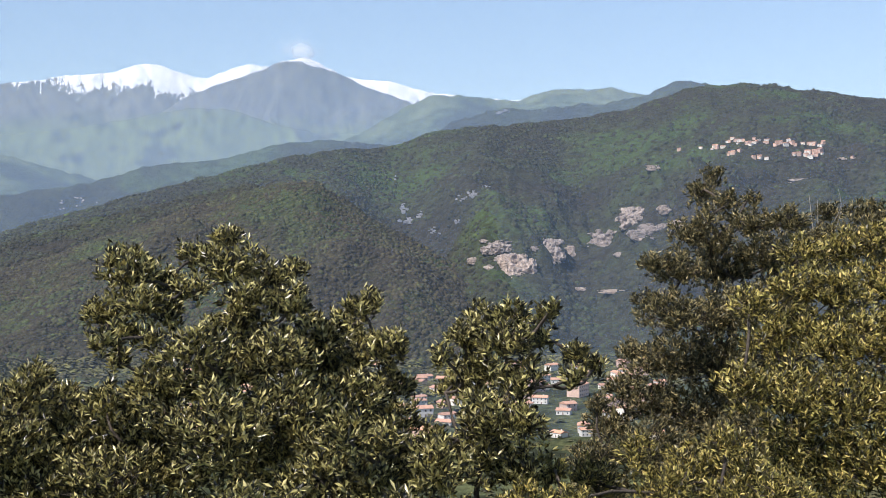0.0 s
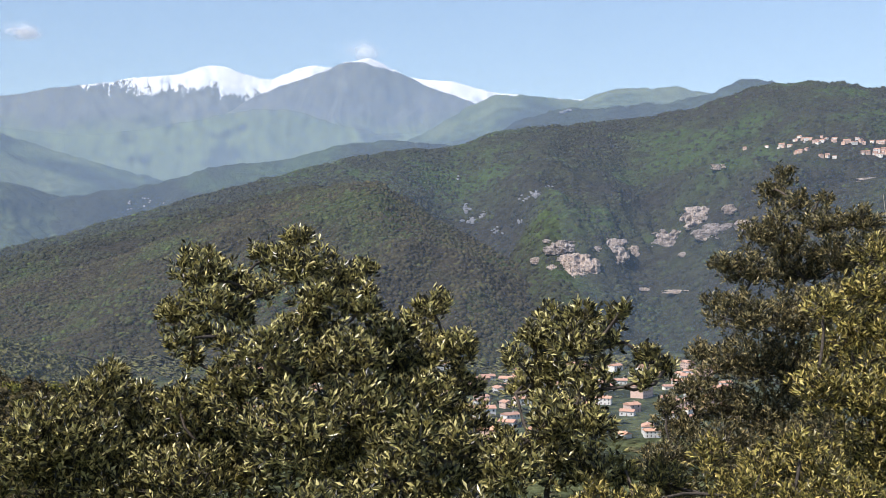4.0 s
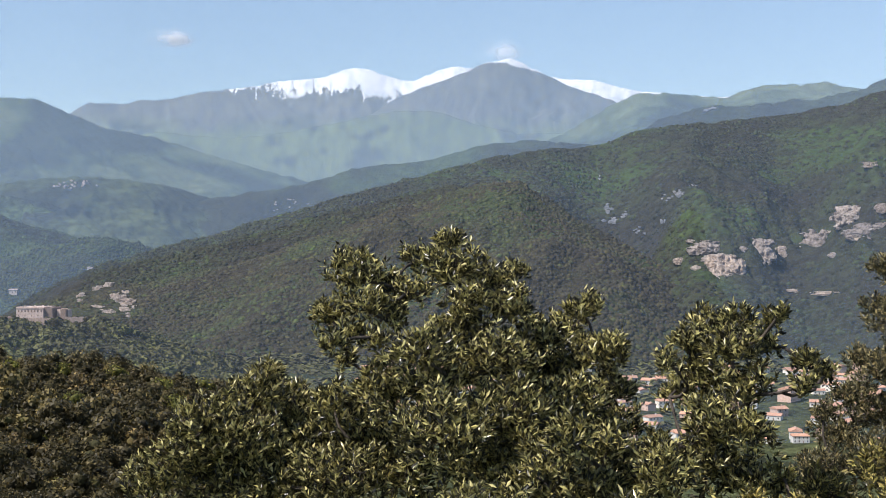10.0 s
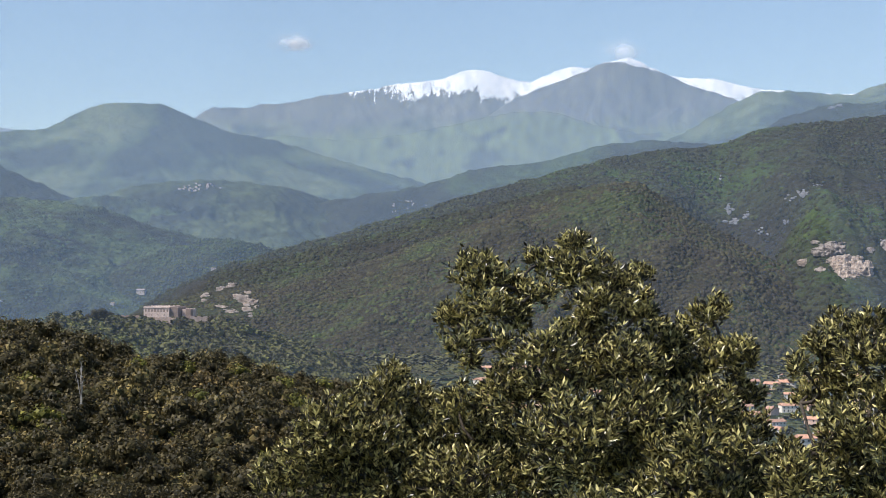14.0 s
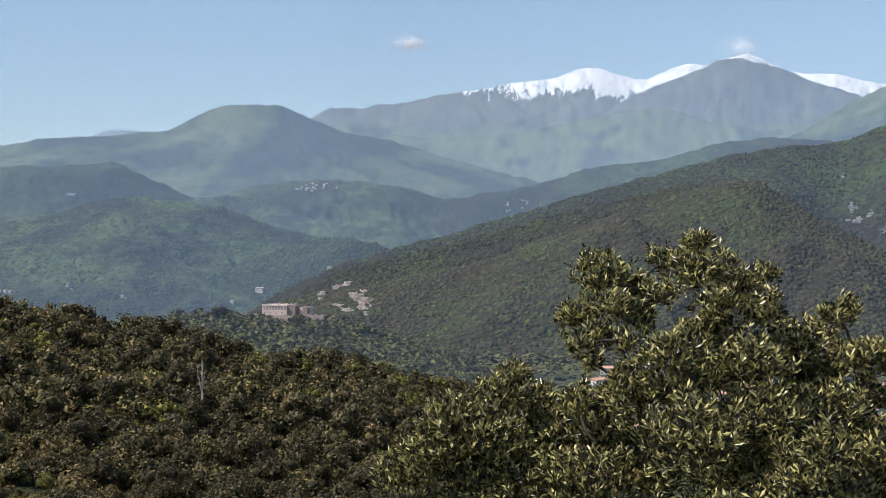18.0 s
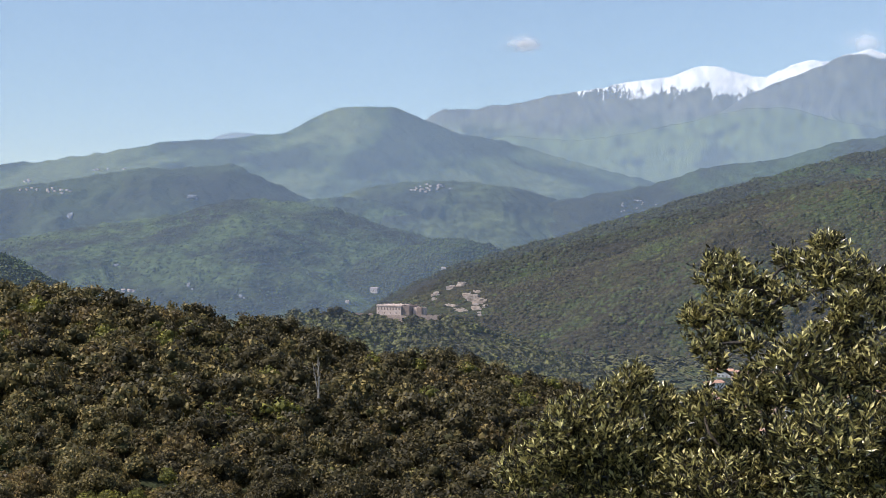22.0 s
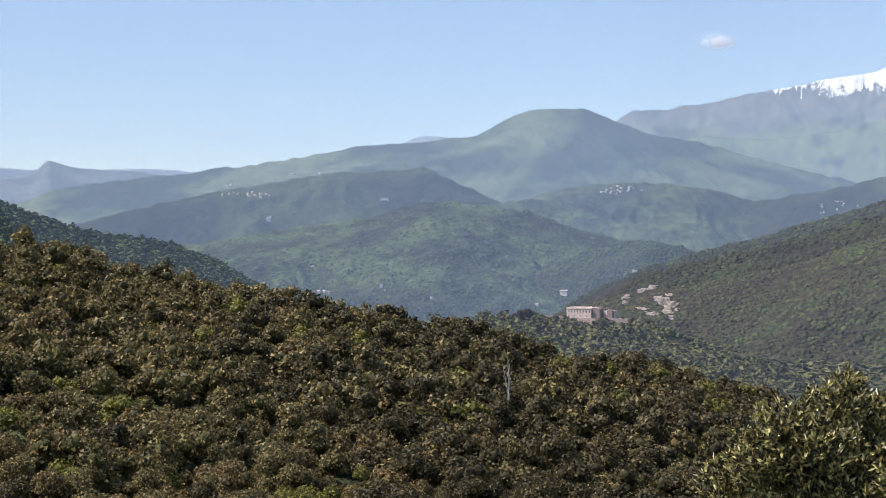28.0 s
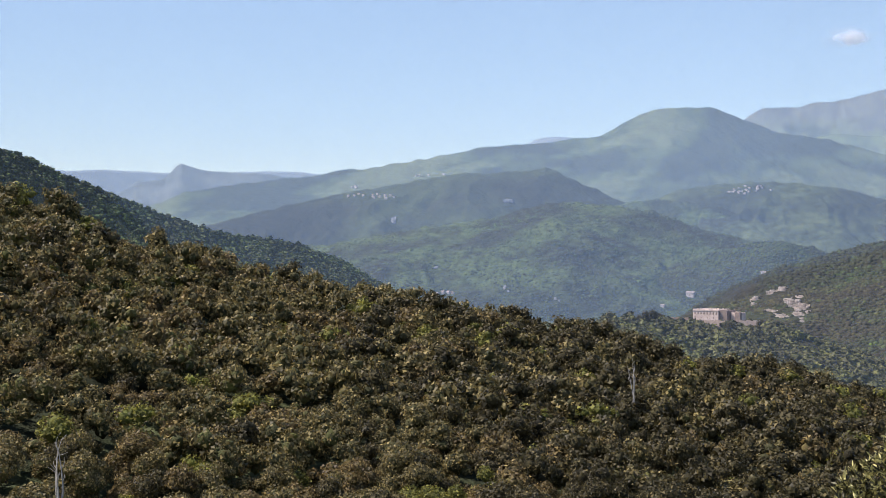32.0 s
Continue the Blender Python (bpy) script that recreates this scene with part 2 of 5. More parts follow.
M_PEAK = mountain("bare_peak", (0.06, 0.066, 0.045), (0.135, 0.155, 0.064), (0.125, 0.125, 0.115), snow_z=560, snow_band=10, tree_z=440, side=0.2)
M_CROWN_MAIN = crowns("hill_crowns", (0.03, 0.028, 0.022), (0.048, 0.05, 0.03), (0.062, 0.078, 0.034), spread=(1.1, 1.25, 1.0))
M_CROWN_SPUR = crowns("spur_crowns", (0.042, 0.035, 0.026), (0.066, 0.057, 0.035), (0.078, 0.084, 0.037), spread=(1.0, 1.4, 1.0))
M_CROWN_VALLEY = crowns("valley_crowns", (0.07, 0.064, 0.038), (0.145, 0.136, 0.064), (0.21, 0.195, 0.078), spread=(1.2, 1.3, 1.0), stand=9.0)
M_CROWN_GREEN = crowns("spring_crowns", (0.05, 0.054, 0.036), (0.072, 0.084, 0.042), (0.1, 0.125, 0.05), spread=(1.1, 1.35, 1.0), stand=24.0)
M_CROWN_DARK = crowns("shady_valley_crowns", (0.048, 0.05, 0.028), (0.075, 0.08, 0.038), (0.095, 0.115, 0.042), spread=(1.1, 1.2, 1.0))
M_CROWN_LEFT = crowns("left_slope_crowns", (0.056, 0.062, 0.034), (0.105, 0.122, 0.054), (0.15, 0.185, 0.066), spread=(1.2, 1.4, 1.05))
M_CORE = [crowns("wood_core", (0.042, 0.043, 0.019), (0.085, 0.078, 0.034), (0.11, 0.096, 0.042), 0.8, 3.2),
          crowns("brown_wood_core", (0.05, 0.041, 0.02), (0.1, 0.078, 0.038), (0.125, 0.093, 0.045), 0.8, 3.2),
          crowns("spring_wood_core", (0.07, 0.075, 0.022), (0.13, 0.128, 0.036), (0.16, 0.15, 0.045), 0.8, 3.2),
          # darker core tone, to imitate the dimmer right-hand slope
          crowns("shade_toned_wood_core", (0.03, 0.026, 0.013), (0.064, 0.053, 0.024), (0.075, 0.064, 0.03), 0.8, 3.2)]
# near-black and pale tones here imitate crown shade and glints on the leaves
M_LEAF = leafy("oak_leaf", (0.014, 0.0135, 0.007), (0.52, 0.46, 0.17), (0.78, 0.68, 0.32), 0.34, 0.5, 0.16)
M_LEAF_DULL = leafy("dull_oak_leaf", (0.034, 0.034, 0.018), (0.31, 0.26, 0.12), (0.42, 0.32, 0.14), 0.45, 0.4, 0.15)
M_LEAF_YELLOW = leafy("yellow_green_leaf", (0.045, 0.04, 0.015), (0.54, 0.46, 0.135), (0.74, 0.56, 0.2), 0.4, 0.45, 0.18)
M_WOODLEAF = leafy("wood_leaf", (0.084, 0.07, 0.029), (0.275, 0.212, 0.078), (0.38, 0.285, 0.1), 0.6, 0.3, 0.25)
M_WOODLEAF_BROWN = leafy("brown_wood_leaf", (0.096, 0.068, 0.03), (0.285, 0.206, 0.076), (0.38, 0.265, 0.095), 0.6, 0.3, 0.25)
# shade of the right-hand slope put into the leaf colour
M_WOODLEAF_SHADE = leafy("shade_toned_wood_leaf", (0.036, 0.03, 0.013), (0.11, 0.087, 0.032), (0.17, 0.128, 0.048), 0.6, 0.3, 0.2)
M_WOODLEAF_BRIGHT = leafy("spring_wood_leaf", (0.1, 0.1, 0.025), (0.29, 0.27, 0.055), (0.42, 0.37, 0.08), 0.6, 0.3, 0.35)
M_BARK = plain("bark", (0.05, 0.042, 0.035), (0.12, 0.1, 0.085), 30, 0.9, 0.2, 0.8, 0.01)
M_DEAD = plain("dead_wood", (0.3, 0.27, 0.24), (0.48, 0.45, 0.41), 14, 0.9, 0.2, 0.5, 0.01)
M_ROCK = plain("pale_rock", (0.3, 0.24, 0.2), (0.78, 0.66, 0.585), 0.22, 0.9, 0.2, 1.0, 3.0)
# bluish cast of distance put into the rock colour
M_FARROCK = plain("haze_blue_rock", (0.26, 0.27, 0.3), (0.42, 0.42, 0.45), 0.2, 0.9, 0.2, 0.9, 3.0)
M_FARWALL = plain("far_wall", (0.48, 0.41, 0.38), (0.62, 0.54, 0.5), 0.4, 0.85, 0.2, 0.3, 0.05)
M_FARROOF = plain("far_roof", (0.46, 0.36, 0.32), (0.58, 0.47, 0.43), 1.0, 0.85, 0.2, 0.6, 0.1)
M_STONE = plain("castle_stone", (0.5, 0.38, 0.34), (0.68, 0.55, 0.49), 0.35, 0.9, 0.2, 0.6, 0.2)
M_WORN = plain("worn_stone", (0.3, 0.23, 0.2), (0.42, 0.34, 0.3), 0.5, 0.9, 0.2, 0.8, 0.3)
M_DARKSTONE = plain("dark_stone", (0.2, 0.15, 0.13), (0.3, 0.23, 0.2), 0.4, 0.9, 0.2, 0.6, 0.2)
M_ROOF = plain("roof_tile", (0.42, 0.22, 0.15), (0.58, 0.36, 0.26), 1.0, 0.85, 0.2, 0.6, 0.1)
M_RENDER = plain("wall_render", (0.64, 0.6, 0.55), (0.8, 0.77, 0.72), 0.4, 0.85, 0.2, 0.3, 0.05)
M_RENDER2 = plain("pink_wall_render", (0.55, 0.38, 0.3), (0.66, 0.48, 0.4), 0.4, 0.85, 0.2, 0.3, 0.05)
M_GLASS, _n, _l, _b = mat_new("window_glass", 0.15, 0.5)
_b.inputs["Base Color"].default_value = (0.03, 0.035, 0.045, 1)

# ---- building helpers ----
def aim(az, el, dist):
    """A point dist metres away on the level, at degrees to the left and above the level of the eye."""
    a = radians(az)
    return Vector((-math.sin(a) * dist, math.cos(a) * dist, EYE + dist * math.tan(radians(el))))


def mesh_of(name, verts, faces, mats, smooth=False, slots=None):
    me = bpy.data.meshes.new(name)
    verts, faces = np.asarray(verts, dtype=np.float32), np.asarray(faces, dtype=np.int32)
    k = faces.shape[1]
    me.vertices.add(len(verts)), me.loops.add(faces.size), me.polygons.add(len(faces))
    me.vertices.foreach_set("co", verts.ravel())
    me.loops.foreach_set("vertex_index", faces.ravel())
    me.polygons.foreach_set("loop_start", np.arange(0, faces.size, k, dtype=np.int32))
    for m in (mats if isinstance(mats, (list, tuple)) else [mats]):
        me.materials.append(m)
    if slots is not None:
        me.polygons.foreach_set("material_index", np.asarray(slots, dtype=np.int32))
    me.polygons.foreach_set("use_smooth", np.full(len(faces), smooth))
    me.update(calc_edges=True)
    me.validate()
    return me


def part(name, bm, material, parent, label=""):
    me = bpy.data.meshes.new(name)
    bm.to_mesh(me)
    bm.free()
    me.materials.append(material)
    ob = new(name, me)
    ob.parent = parent
    return tagged(ob, label)


def hold(name, m, label, category, group="", kind=""):
    ob = new(name)
    ob.matrix_world = m
    ob.empty_display_size = 0.2
    return tagged(ob, label, category, group, kind)


def box(bm, x0, x1, y0, y1, z0, z1):
    vs = [bm.verts.new(p) for p in ((x0, y0, z0), (x1, y0, z0), (x1, y1, z0), (x0, y1, z0), (x0, y0, z1), (x1, y0, z1), (x1, y1, z1), (x0, y1, z1))]
    for f in ((0, 3, 2, 1), (4, 5, 6, 7), (0, 1, 5, 4), (1, 2, 6, 5), (2, 3, 7, 6), (3, 0, 4, 7)):
        bm.faces.new([vs[i] for i in f])
    return bm


def lattice(ix, iy, seed):
    h = (ix.astype(np.int64) * 374761393 + iy.astype(np.int64) * 668265263 + seed * 1442695041) & 0x7FFFFFFF
    h = ((h ^ (h >> 13)) * 1274126177) & 0x7FFFFFFF
    return ((h ^ (h >> 16)) & 0xFFFF) / 32767.5 - 1.0


def value_noise(x, y, seed=0):
    ix, iy = np.floor(x), np.floor(y)
    fx, fy = x - ix, y - iy
    fx, fy = fx * fx * (3 - 2 * fx), fy * fy * (3 - 2 * fy)
    a, b = lattice(ix, iy, seed), lattice(ix + 1, iy, seed)
    c, d = lattice(ix, iy + 1, seed), lattice(ix + 1, iy + 1, seed)
    return (a * (1 - fx) + b * fx) * (1 - fy) + (c * (1 - fx) + d * fx) * fy


def fbm(x, y, octaves=5, seed=0, ridged=False):
    out, amp = 0.0, 0.5
    for k in range(octaves):
        v = value_noise(x * 2 ** k, y * 2 ** k, seed + 17 * k)
        out = out + amp * ((1 - 2 * np.abs(v)) if ridged else v)
        amp *= 0.5
    return out


def line(points, x):
    p = sorted(points)
    return np.interp(x, [q[0] for q in p], [q[1] for q in p])


from mathutils.bvhtree import BVHTree
SLOPES = {}


def slope_hit(name, az, el):
    """Where the line of sight meets a slope already built: place and normal."""
    way = (aim(az, el, 100) - Vector((0, 0, EYE))).normalized()
    hit = SLOPES[name].ray_cast(Vector((0, 0, EYE)), way)
    return hit[0], hit[1]


def on_slope(name, x, y):
    return SLOPES[name].ray_cast(Vector((x, y, 3000)), Vector((0, 0, -1)))[0]


def hill(key, name, crest, dist, foot, foot_z, mat, label, rough=1.0, seed=1, nu=260, nv=70, spur=180.0, jag=0.0, bow=0.9, back=0.25, dips=()):
    """A hill between its foot and its crest line: crest as (degrees left, degrees up), dist as (degrees left, metres)."""
    a0, a1 = min(p[0] for p in crest), max(p[0] for p in crest)
    az = np.linspace(a0, a1, nu)
    el = line(crest, az)
    k = np.array([1, 2, 3, 2, 1]) / 9
    el = np.convolve(np.pad(el, 2, mode="edge"), k, "valid")
    dd, ff = line(dist, az), line(foot, az)
    zc = EYE + dd * np.tan(np.radians(el))
    wide = max(5, nu // 9) | 1
    zs = np.convolve(np.pad(zc, wide // 2, mode="edge"), np.hanning(wide + 2)[1:-1] / np.hanning(wide + 2).sum(), "valid")
    vs = np.concatenate([np.linspace(0, 1, nv), 1 + np.linspace(0.04, back, 8)])
    A, V = np.meshgrid(np.radians(az), vs, indexing="ij")
    D, F, Z = dd[:, None], ff[:, None], zc[:, None]
    r = F + (D - F) * V
    up = np.minimum(V, 1) ** bow
    blendin = np.clip((V - 0.5) / 0.5, 0, 1) ** 1.5
    body = zs[:, None] + (Z - zs[:, None]) * blendin
    z = foot_z + (body - foot_z) * up - np.maximum(V - 1, 0) * (Z - foot_z) * 1.6
    arc = A * D
    x, y = -np.sin(A) * r, np.cos(A) * r
    warp = fbm(x / (spur * 1.5), y / (spur * 1.5), 3, seed + 5) * 0.6
    lean = fbm(V * 3 + seed, arc / (spur * 4), 2, seed + 2) * 0.9
    ridge = 0.6 * fbm(arc / spur + warp + lean, r / (spur * 2.6) + warp, 5, seed, True) + 0.4 * fbm(x / spur, y / spur, 5, seed + 21, True)
    soft = fbm(x / (spur * 0.8), y / (spur * 0.8), 4, seed + 9)
    env = np.sin(np.pi * np.clip(V, 0, 1) ** 0.85) ** 0.8
    tall = np.maximum(Z - foot_z, 40)
    z = z + rough * tall * env * (0.26 * (ridge - 0.15) + 0.12 * soft)
    for da, dw, dz in dips:
        z = z - dz * tall * env * np.exp(-(((np.degrees(A) - da - (V - 0.5) * dw * 0.8) / dw) ** 2))
    if jag:
        z = z + jag * fbm(arc / 22.0, V * 0 + seed, 4, seed + 3) * np.clip((V - 0.95) / 0.05, 0, 1)
    verts = np.stack([x, y, z], -1).reshape(-1, 3)
    nr = len(vs)
    i, j = np.meshgrid(np.arange(nu - 1), np.arange(nr - 1), indexing="ij")
    q = (i * nr + j).ravel()
    faces = np.stack([q, q + 1, q + nr + 1, q + nr], -1)
    me = mesh_of(name, verts, faces, mat, True)
    ob = tagged(new(name, me), label, "hill", "", "structure")
    SLOPES[key] = BVHTree.FromPolygons([tuple(v) for v in verts.tolist()], [tuple(f) for f in faces.tolist()])
    grid = verts.reshape(nu, nr, 3)
    return ob, grid[:, :nv]


ICO = {}


def ico(level):
    if level not in ICO:
        bm = bmesh.new()
        bmesh.ops.create_icosphere(bm, subdivisions=level, radius=1)
        bm.verts.ensure_lookup_table()
        ICO[level] = (np.array([v.co[:] for v in bm.verts]), np.array([[v.index for v in f.verts] for f in bm.faces]))
        bm.free()
    return ICO[level]


def crown_field(name, at, radius, mat, label, category="trees", level=1, seed=3, flat=0.85, tufts=24, core=False):
    """Many uncountable crowns as one mesh: ragged clumps of leaves, with or without a solid heart."""
    rng = np.random.default_rng(seed)
    u = rng.normal(0, 1, (tufts, 3))
    u[:, 2] = np.abs(u[:, 2]) * 1.1 - 0.3
    u /= np.linalg.norm(u, axis=1, keepdims=True)
    nn = u * (1.0 if core else 0.55) + np.array([0, 0, 0.0 if core else 0.75]) + rng.normal(0, 0.4 if core else 0.22, u.shape)
    nn /= np.linalg.norm(nn, axis=1, keepdims=True)
    ta = np.cross(nn, rng.normal(0, 1, u.shape))
    ta /= np.linalg.norm(ta, axis=1, keepdims=True)
    tb = np.cross(nn, ta)
    sz = (2.2 if core else 3.0) / math.sqrt(max(tufts, 1)) * rng.uniform(0.7, 1.2, (tufts, 1))
    c0 = u * rng.uniform(0.7, 1.05, (tufts, 1))
    bv = np.stack([c0 - ta * sz - tb * sz * 0.6, c0 + ta * sz - tb * sz * 0.6, c0 + tb * sz], 1).reshape(-1, 3)
    bf = np.arange(tufts * 3).reshape(-1, 3)
    if core:
        iv, jf = ico(1)
        bv, bf = np.concatenate([bv, iv * (0.82 if tufts else 1.0)]), np.concatenate([bf, jf + len(bv)])
    nrm = len(at)
    turn = rng.uniform(0, 6.28, nrm)
    c, s = np.cos(turn)[:, None], np.sin(turn)[:, None]
    jit = rng.uniform(0.8, 1.16, (nrm, len(bv)))
    px, py, pz = bv[:, 0] * jit, bv[:, 1] * jit, bv[:, 2] * jit
    rad = radius[:, None]
    tall = rng.uniform(0.75, 1.25, (nrm, 1)) * flat
    v = np.stack([at[:, :1] + (px * c - py * s) * rad, at[:, 1:2] + (px * s + py * c) * rad, at[:, 2:] + (pz * tall + (0.35 * flat if tufts else -0.3)) * rad], -1).reshape(-1, 3)
    f = (bf[None] + (np.arange(nrm) * len(bv))[:, None, None]).reshape(-1, 3)
    me = mesh_of(name, v, f, mat, tufts == 0)
    return tagged(new(name, me), label, category, "", "stuff")


def scatter(grid, count, seed, lo=0.0, hi=1.0, a_lo=0.0, a_hi=1.0):
    rng = np.random.default_rng(seed)
    nu, nv = grid.shape[:2]
    u = rng.uniform(a_lo, a_hi, count) * (nu - 1.001)
    v = rng.uniform(lo, hi, count) * (nv - 1.001)
    i, j = u.astype(int), v.astype(int)
    fu, fv = (u - i)[:, None], (v - j)[:, None]
    return (grid[i, j] * (1 - fu) + grid[i + 1, j] * fu) * (1 - fv) + (grid[i, j + 1] * (1 - fu) + grid[i + 1, j + 1] * fu) * fv


# ---- ground: one sheet from the viewpoint down into the valley and out to the horizon ----
WOOD_CREST = [(16.97, -6.83), (20.07, -6.46), (24.04, -5.32), (27.72, -4.91), (30.75, -4.14), (32.79, -3.32), (35.11, -3.47), (36.67, -2.85), (39.27, -2.35), (40.67, -1.95), (42.76, -1.73), (45.05, -1.41), (46.91, -0.89), (48.55, -0.48), (50.57, 0.14), (52.56, 0.54), (54.71, 1.0), (56.06, 1.9), (57.92, 2.6), (59.32, 2.9)]
VALLEY = -95.0


def ground_z(az, r):
    """Height of the ground; az in degrees to the left, r in metres."""
    az, r = np.asarray(az, dtype=float), np.asarray(r, dtype=float)
    open_side = np.maximum(-0.32 * np.maximum(r - 1.5, 0), VALLEY)
    rc = line([(15, 240), (25, 235), (40, 222), (60, 200)], az)
    zc = EYE + rc * np.tan(np.radians(line(WOOD_CREST, az))) - line([(20, 2.5), (38, 3.0), (46, 3.7), (60, 3.7)], az)
    z0 = -24.5
    t = np.clip((r - 92) / (rc - 92), 0, 1)
    near = np.where(r < 92, line([(0, 0), (1.5, 0), (18, -5.6), (92, z0)], r), z0 + (zc - z0) * t)
    past = np.maximum(zc - 0.45 * (r - rc) - 0.0016 * (r - rc) ** 2, VALLEY)
    wood = np.where(r > rc, past, near)
    w = np.clip((az - 13) / 6, 0, 1)
    w = w * w * (3 - 2 * w)
    z = open_side * (1 - w) + wood * w
    z = np.where(np.abs(az - 20) > 100, np.maximum(-0.1 * np.maximum(r - 2, 0), VALLEY), z)
    return z


_az = np.concatenate([np.linspace(-180, -34, 30), np.linspace(-30, 66, 200), np.linspace(72, 180, 24)])
_r = np.concatenate([[0.0], np.geomspace(1.2, 4900, 170)])
A_, R_ = np.meshgrid(_az, _r, indexing="ij")
Z_ = ground_z(A_, R_)
X_, Y_ = -np.sin(np.radians(A_)) * R_, np.cos(np.radians(A_)) * R_
Z_ = Z_ + fbm(X_ / 9, Y_ / 9, 4, 4) * np.clip((R_ - 8) / 20, 0, 1) * 0.8 + fbm(X_ / 160, Y_ / 160, 3, 8) * np.clip((R_ - 300) / 300, 0, 1) * 10
nr_ = len(_r)
i_, j_ = np.meshgrid(np.arange(len(_az) - 1), np.arange(nr_ - 1), indexing="ij")
q_ = (i_ * nr_ + j_).ravel()
gv = np.stack([X_, Y_, Z_], -1).reshape(-1, 3)
gf = np.stack([q_, q_ + nr_, q_ + nr_ + 1, q_ + 1], -1)
tagged(new("ground", mesh_of("ground", gv, gf, M_GROUND, True)), "sloping scrub and woodland ground falling into a valley", "ground", "", "structure")
SLOPES["ground"] = BVHTree.FromPolygons([tuple(v) for v in gv.tolist()], [tuple(f) for f in gf.tolist()])

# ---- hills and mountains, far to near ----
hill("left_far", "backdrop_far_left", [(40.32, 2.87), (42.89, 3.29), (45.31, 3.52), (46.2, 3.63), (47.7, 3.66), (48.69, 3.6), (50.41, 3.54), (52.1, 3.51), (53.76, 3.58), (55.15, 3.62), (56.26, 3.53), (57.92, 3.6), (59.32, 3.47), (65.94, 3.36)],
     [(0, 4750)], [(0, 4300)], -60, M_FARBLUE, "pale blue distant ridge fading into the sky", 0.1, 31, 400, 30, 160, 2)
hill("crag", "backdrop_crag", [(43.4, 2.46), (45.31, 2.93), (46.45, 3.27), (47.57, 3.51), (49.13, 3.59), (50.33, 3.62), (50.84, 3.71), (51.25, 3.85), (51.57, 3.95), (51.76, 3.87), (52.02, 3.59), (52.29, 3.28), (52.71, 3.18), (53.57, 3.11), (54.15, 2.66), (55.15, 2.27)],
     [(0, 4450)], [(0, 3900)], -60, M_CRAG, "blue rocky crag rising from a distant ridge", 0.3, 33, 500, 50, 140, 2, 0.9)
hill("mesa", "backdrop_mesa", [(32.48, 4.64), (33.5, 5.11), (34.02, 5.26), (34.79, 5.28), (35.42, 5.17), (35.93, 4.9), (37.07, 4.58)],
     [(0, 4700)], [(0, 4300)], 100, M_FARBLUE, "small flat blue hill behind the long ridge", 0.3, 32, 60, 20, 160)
hill("snowy", "mountain_snowy", [(-5.62, 6.54), (-3.55, 6.74), (-1.73, 6.83), (-0.43, 7.01), (0.49, 7.09), (1.53, 7.35), (2.44, 7.6), (3.73, 7.69), (4.77, 7.86), (6.83, 7.99), (8.16, 8.22), (8.88, 8.31), (9.64, 8.09), (10.65, 7.66), (11.28, 7.65), (12.4, 8.02), (13.02, 8.22), (13.76, 8.17), (14.86, 7.79), (17.02, 7.54), (18.21, 7.3), (19.3, 7.19), (20.59, 6.95), (22.13, 6.62), (23.16, 6.58), (23.67, 6.37), (25.31, 6.42), (26.19, 5.92), (27.19, 5.62)],
     [(0, 4700)], [(0, 4100)], 60, M_SNOWY, "high mountain range with snow lying along its crest", 0.36, 11, 520, 110, 230, 5, 0.95)
hill("peak", "mountain_peak", [(-0.95, 5.54), (0.62, 6.32), (2.18, 6.91), (3.74, 7.46), (4.77, 7.96), (5.8, 8.46), (6.32, 8.66), (6.96, 8.52), (7.6, 8.43), (8.24, 8.07), (9.13, 7.75), (10.4, 7.32), (11.65, 6.78), (12.4, 6.32), (13.64, 5.48)],
     [(0, 4500)], [(0, 4000)], 60, M_PEAK, "bare grey rocky summit with a cap of snow", 0.34, 12, 320, 100, 150, 5, 1.05)
hill("foot", "mountain_foothills", [(-5.62, 5.77), (-3.81, 6.43), (-2.25, 6.65), (-0.43, 6.4), (1.4, 5.83), (3.48, 5.26), (5.81, 5.24), (8.12, 5.76), (9.89, 6.32), (11.65, 6.28), (13.64, 5.84), (16.96, 5.23), (19.04, 4.96), (22.13, 5.19), (24.68, 4.78), (27.19, 4.56)],
     [(0, 4250)], [(0, 3765)], -40, M_FOOT, "green and blue lower mountain slopes in the distance", 0.28, 13, 320, 80, 220, 5, 0.9)
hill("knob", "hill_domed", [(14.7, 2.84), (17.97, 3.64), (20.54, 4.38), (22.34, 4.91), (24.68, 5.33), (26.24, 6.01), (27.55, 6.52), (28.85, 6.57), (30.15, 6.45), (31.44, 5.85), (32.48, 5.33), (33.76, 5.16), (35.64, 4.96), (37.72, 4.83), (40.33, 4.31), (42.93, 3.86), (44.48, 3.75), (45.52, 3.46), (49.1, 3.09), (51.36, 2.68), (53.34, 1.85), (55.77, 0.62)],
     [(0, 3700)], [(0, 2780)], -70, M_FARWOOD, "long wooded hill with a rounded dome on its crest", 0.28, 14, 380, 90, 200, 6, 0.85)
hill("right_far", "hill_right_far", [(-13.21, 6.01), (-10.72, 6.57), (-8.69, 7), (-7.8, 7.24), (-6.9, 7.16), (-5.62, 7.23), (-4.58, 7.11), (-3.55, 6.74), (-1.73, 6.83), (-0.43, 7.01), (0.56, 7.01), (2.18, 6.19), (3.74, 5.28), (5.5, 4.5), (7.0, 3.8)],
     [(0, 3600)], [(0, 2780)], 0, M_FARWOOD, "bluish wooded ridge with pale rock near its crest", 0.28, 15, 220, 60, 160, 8)
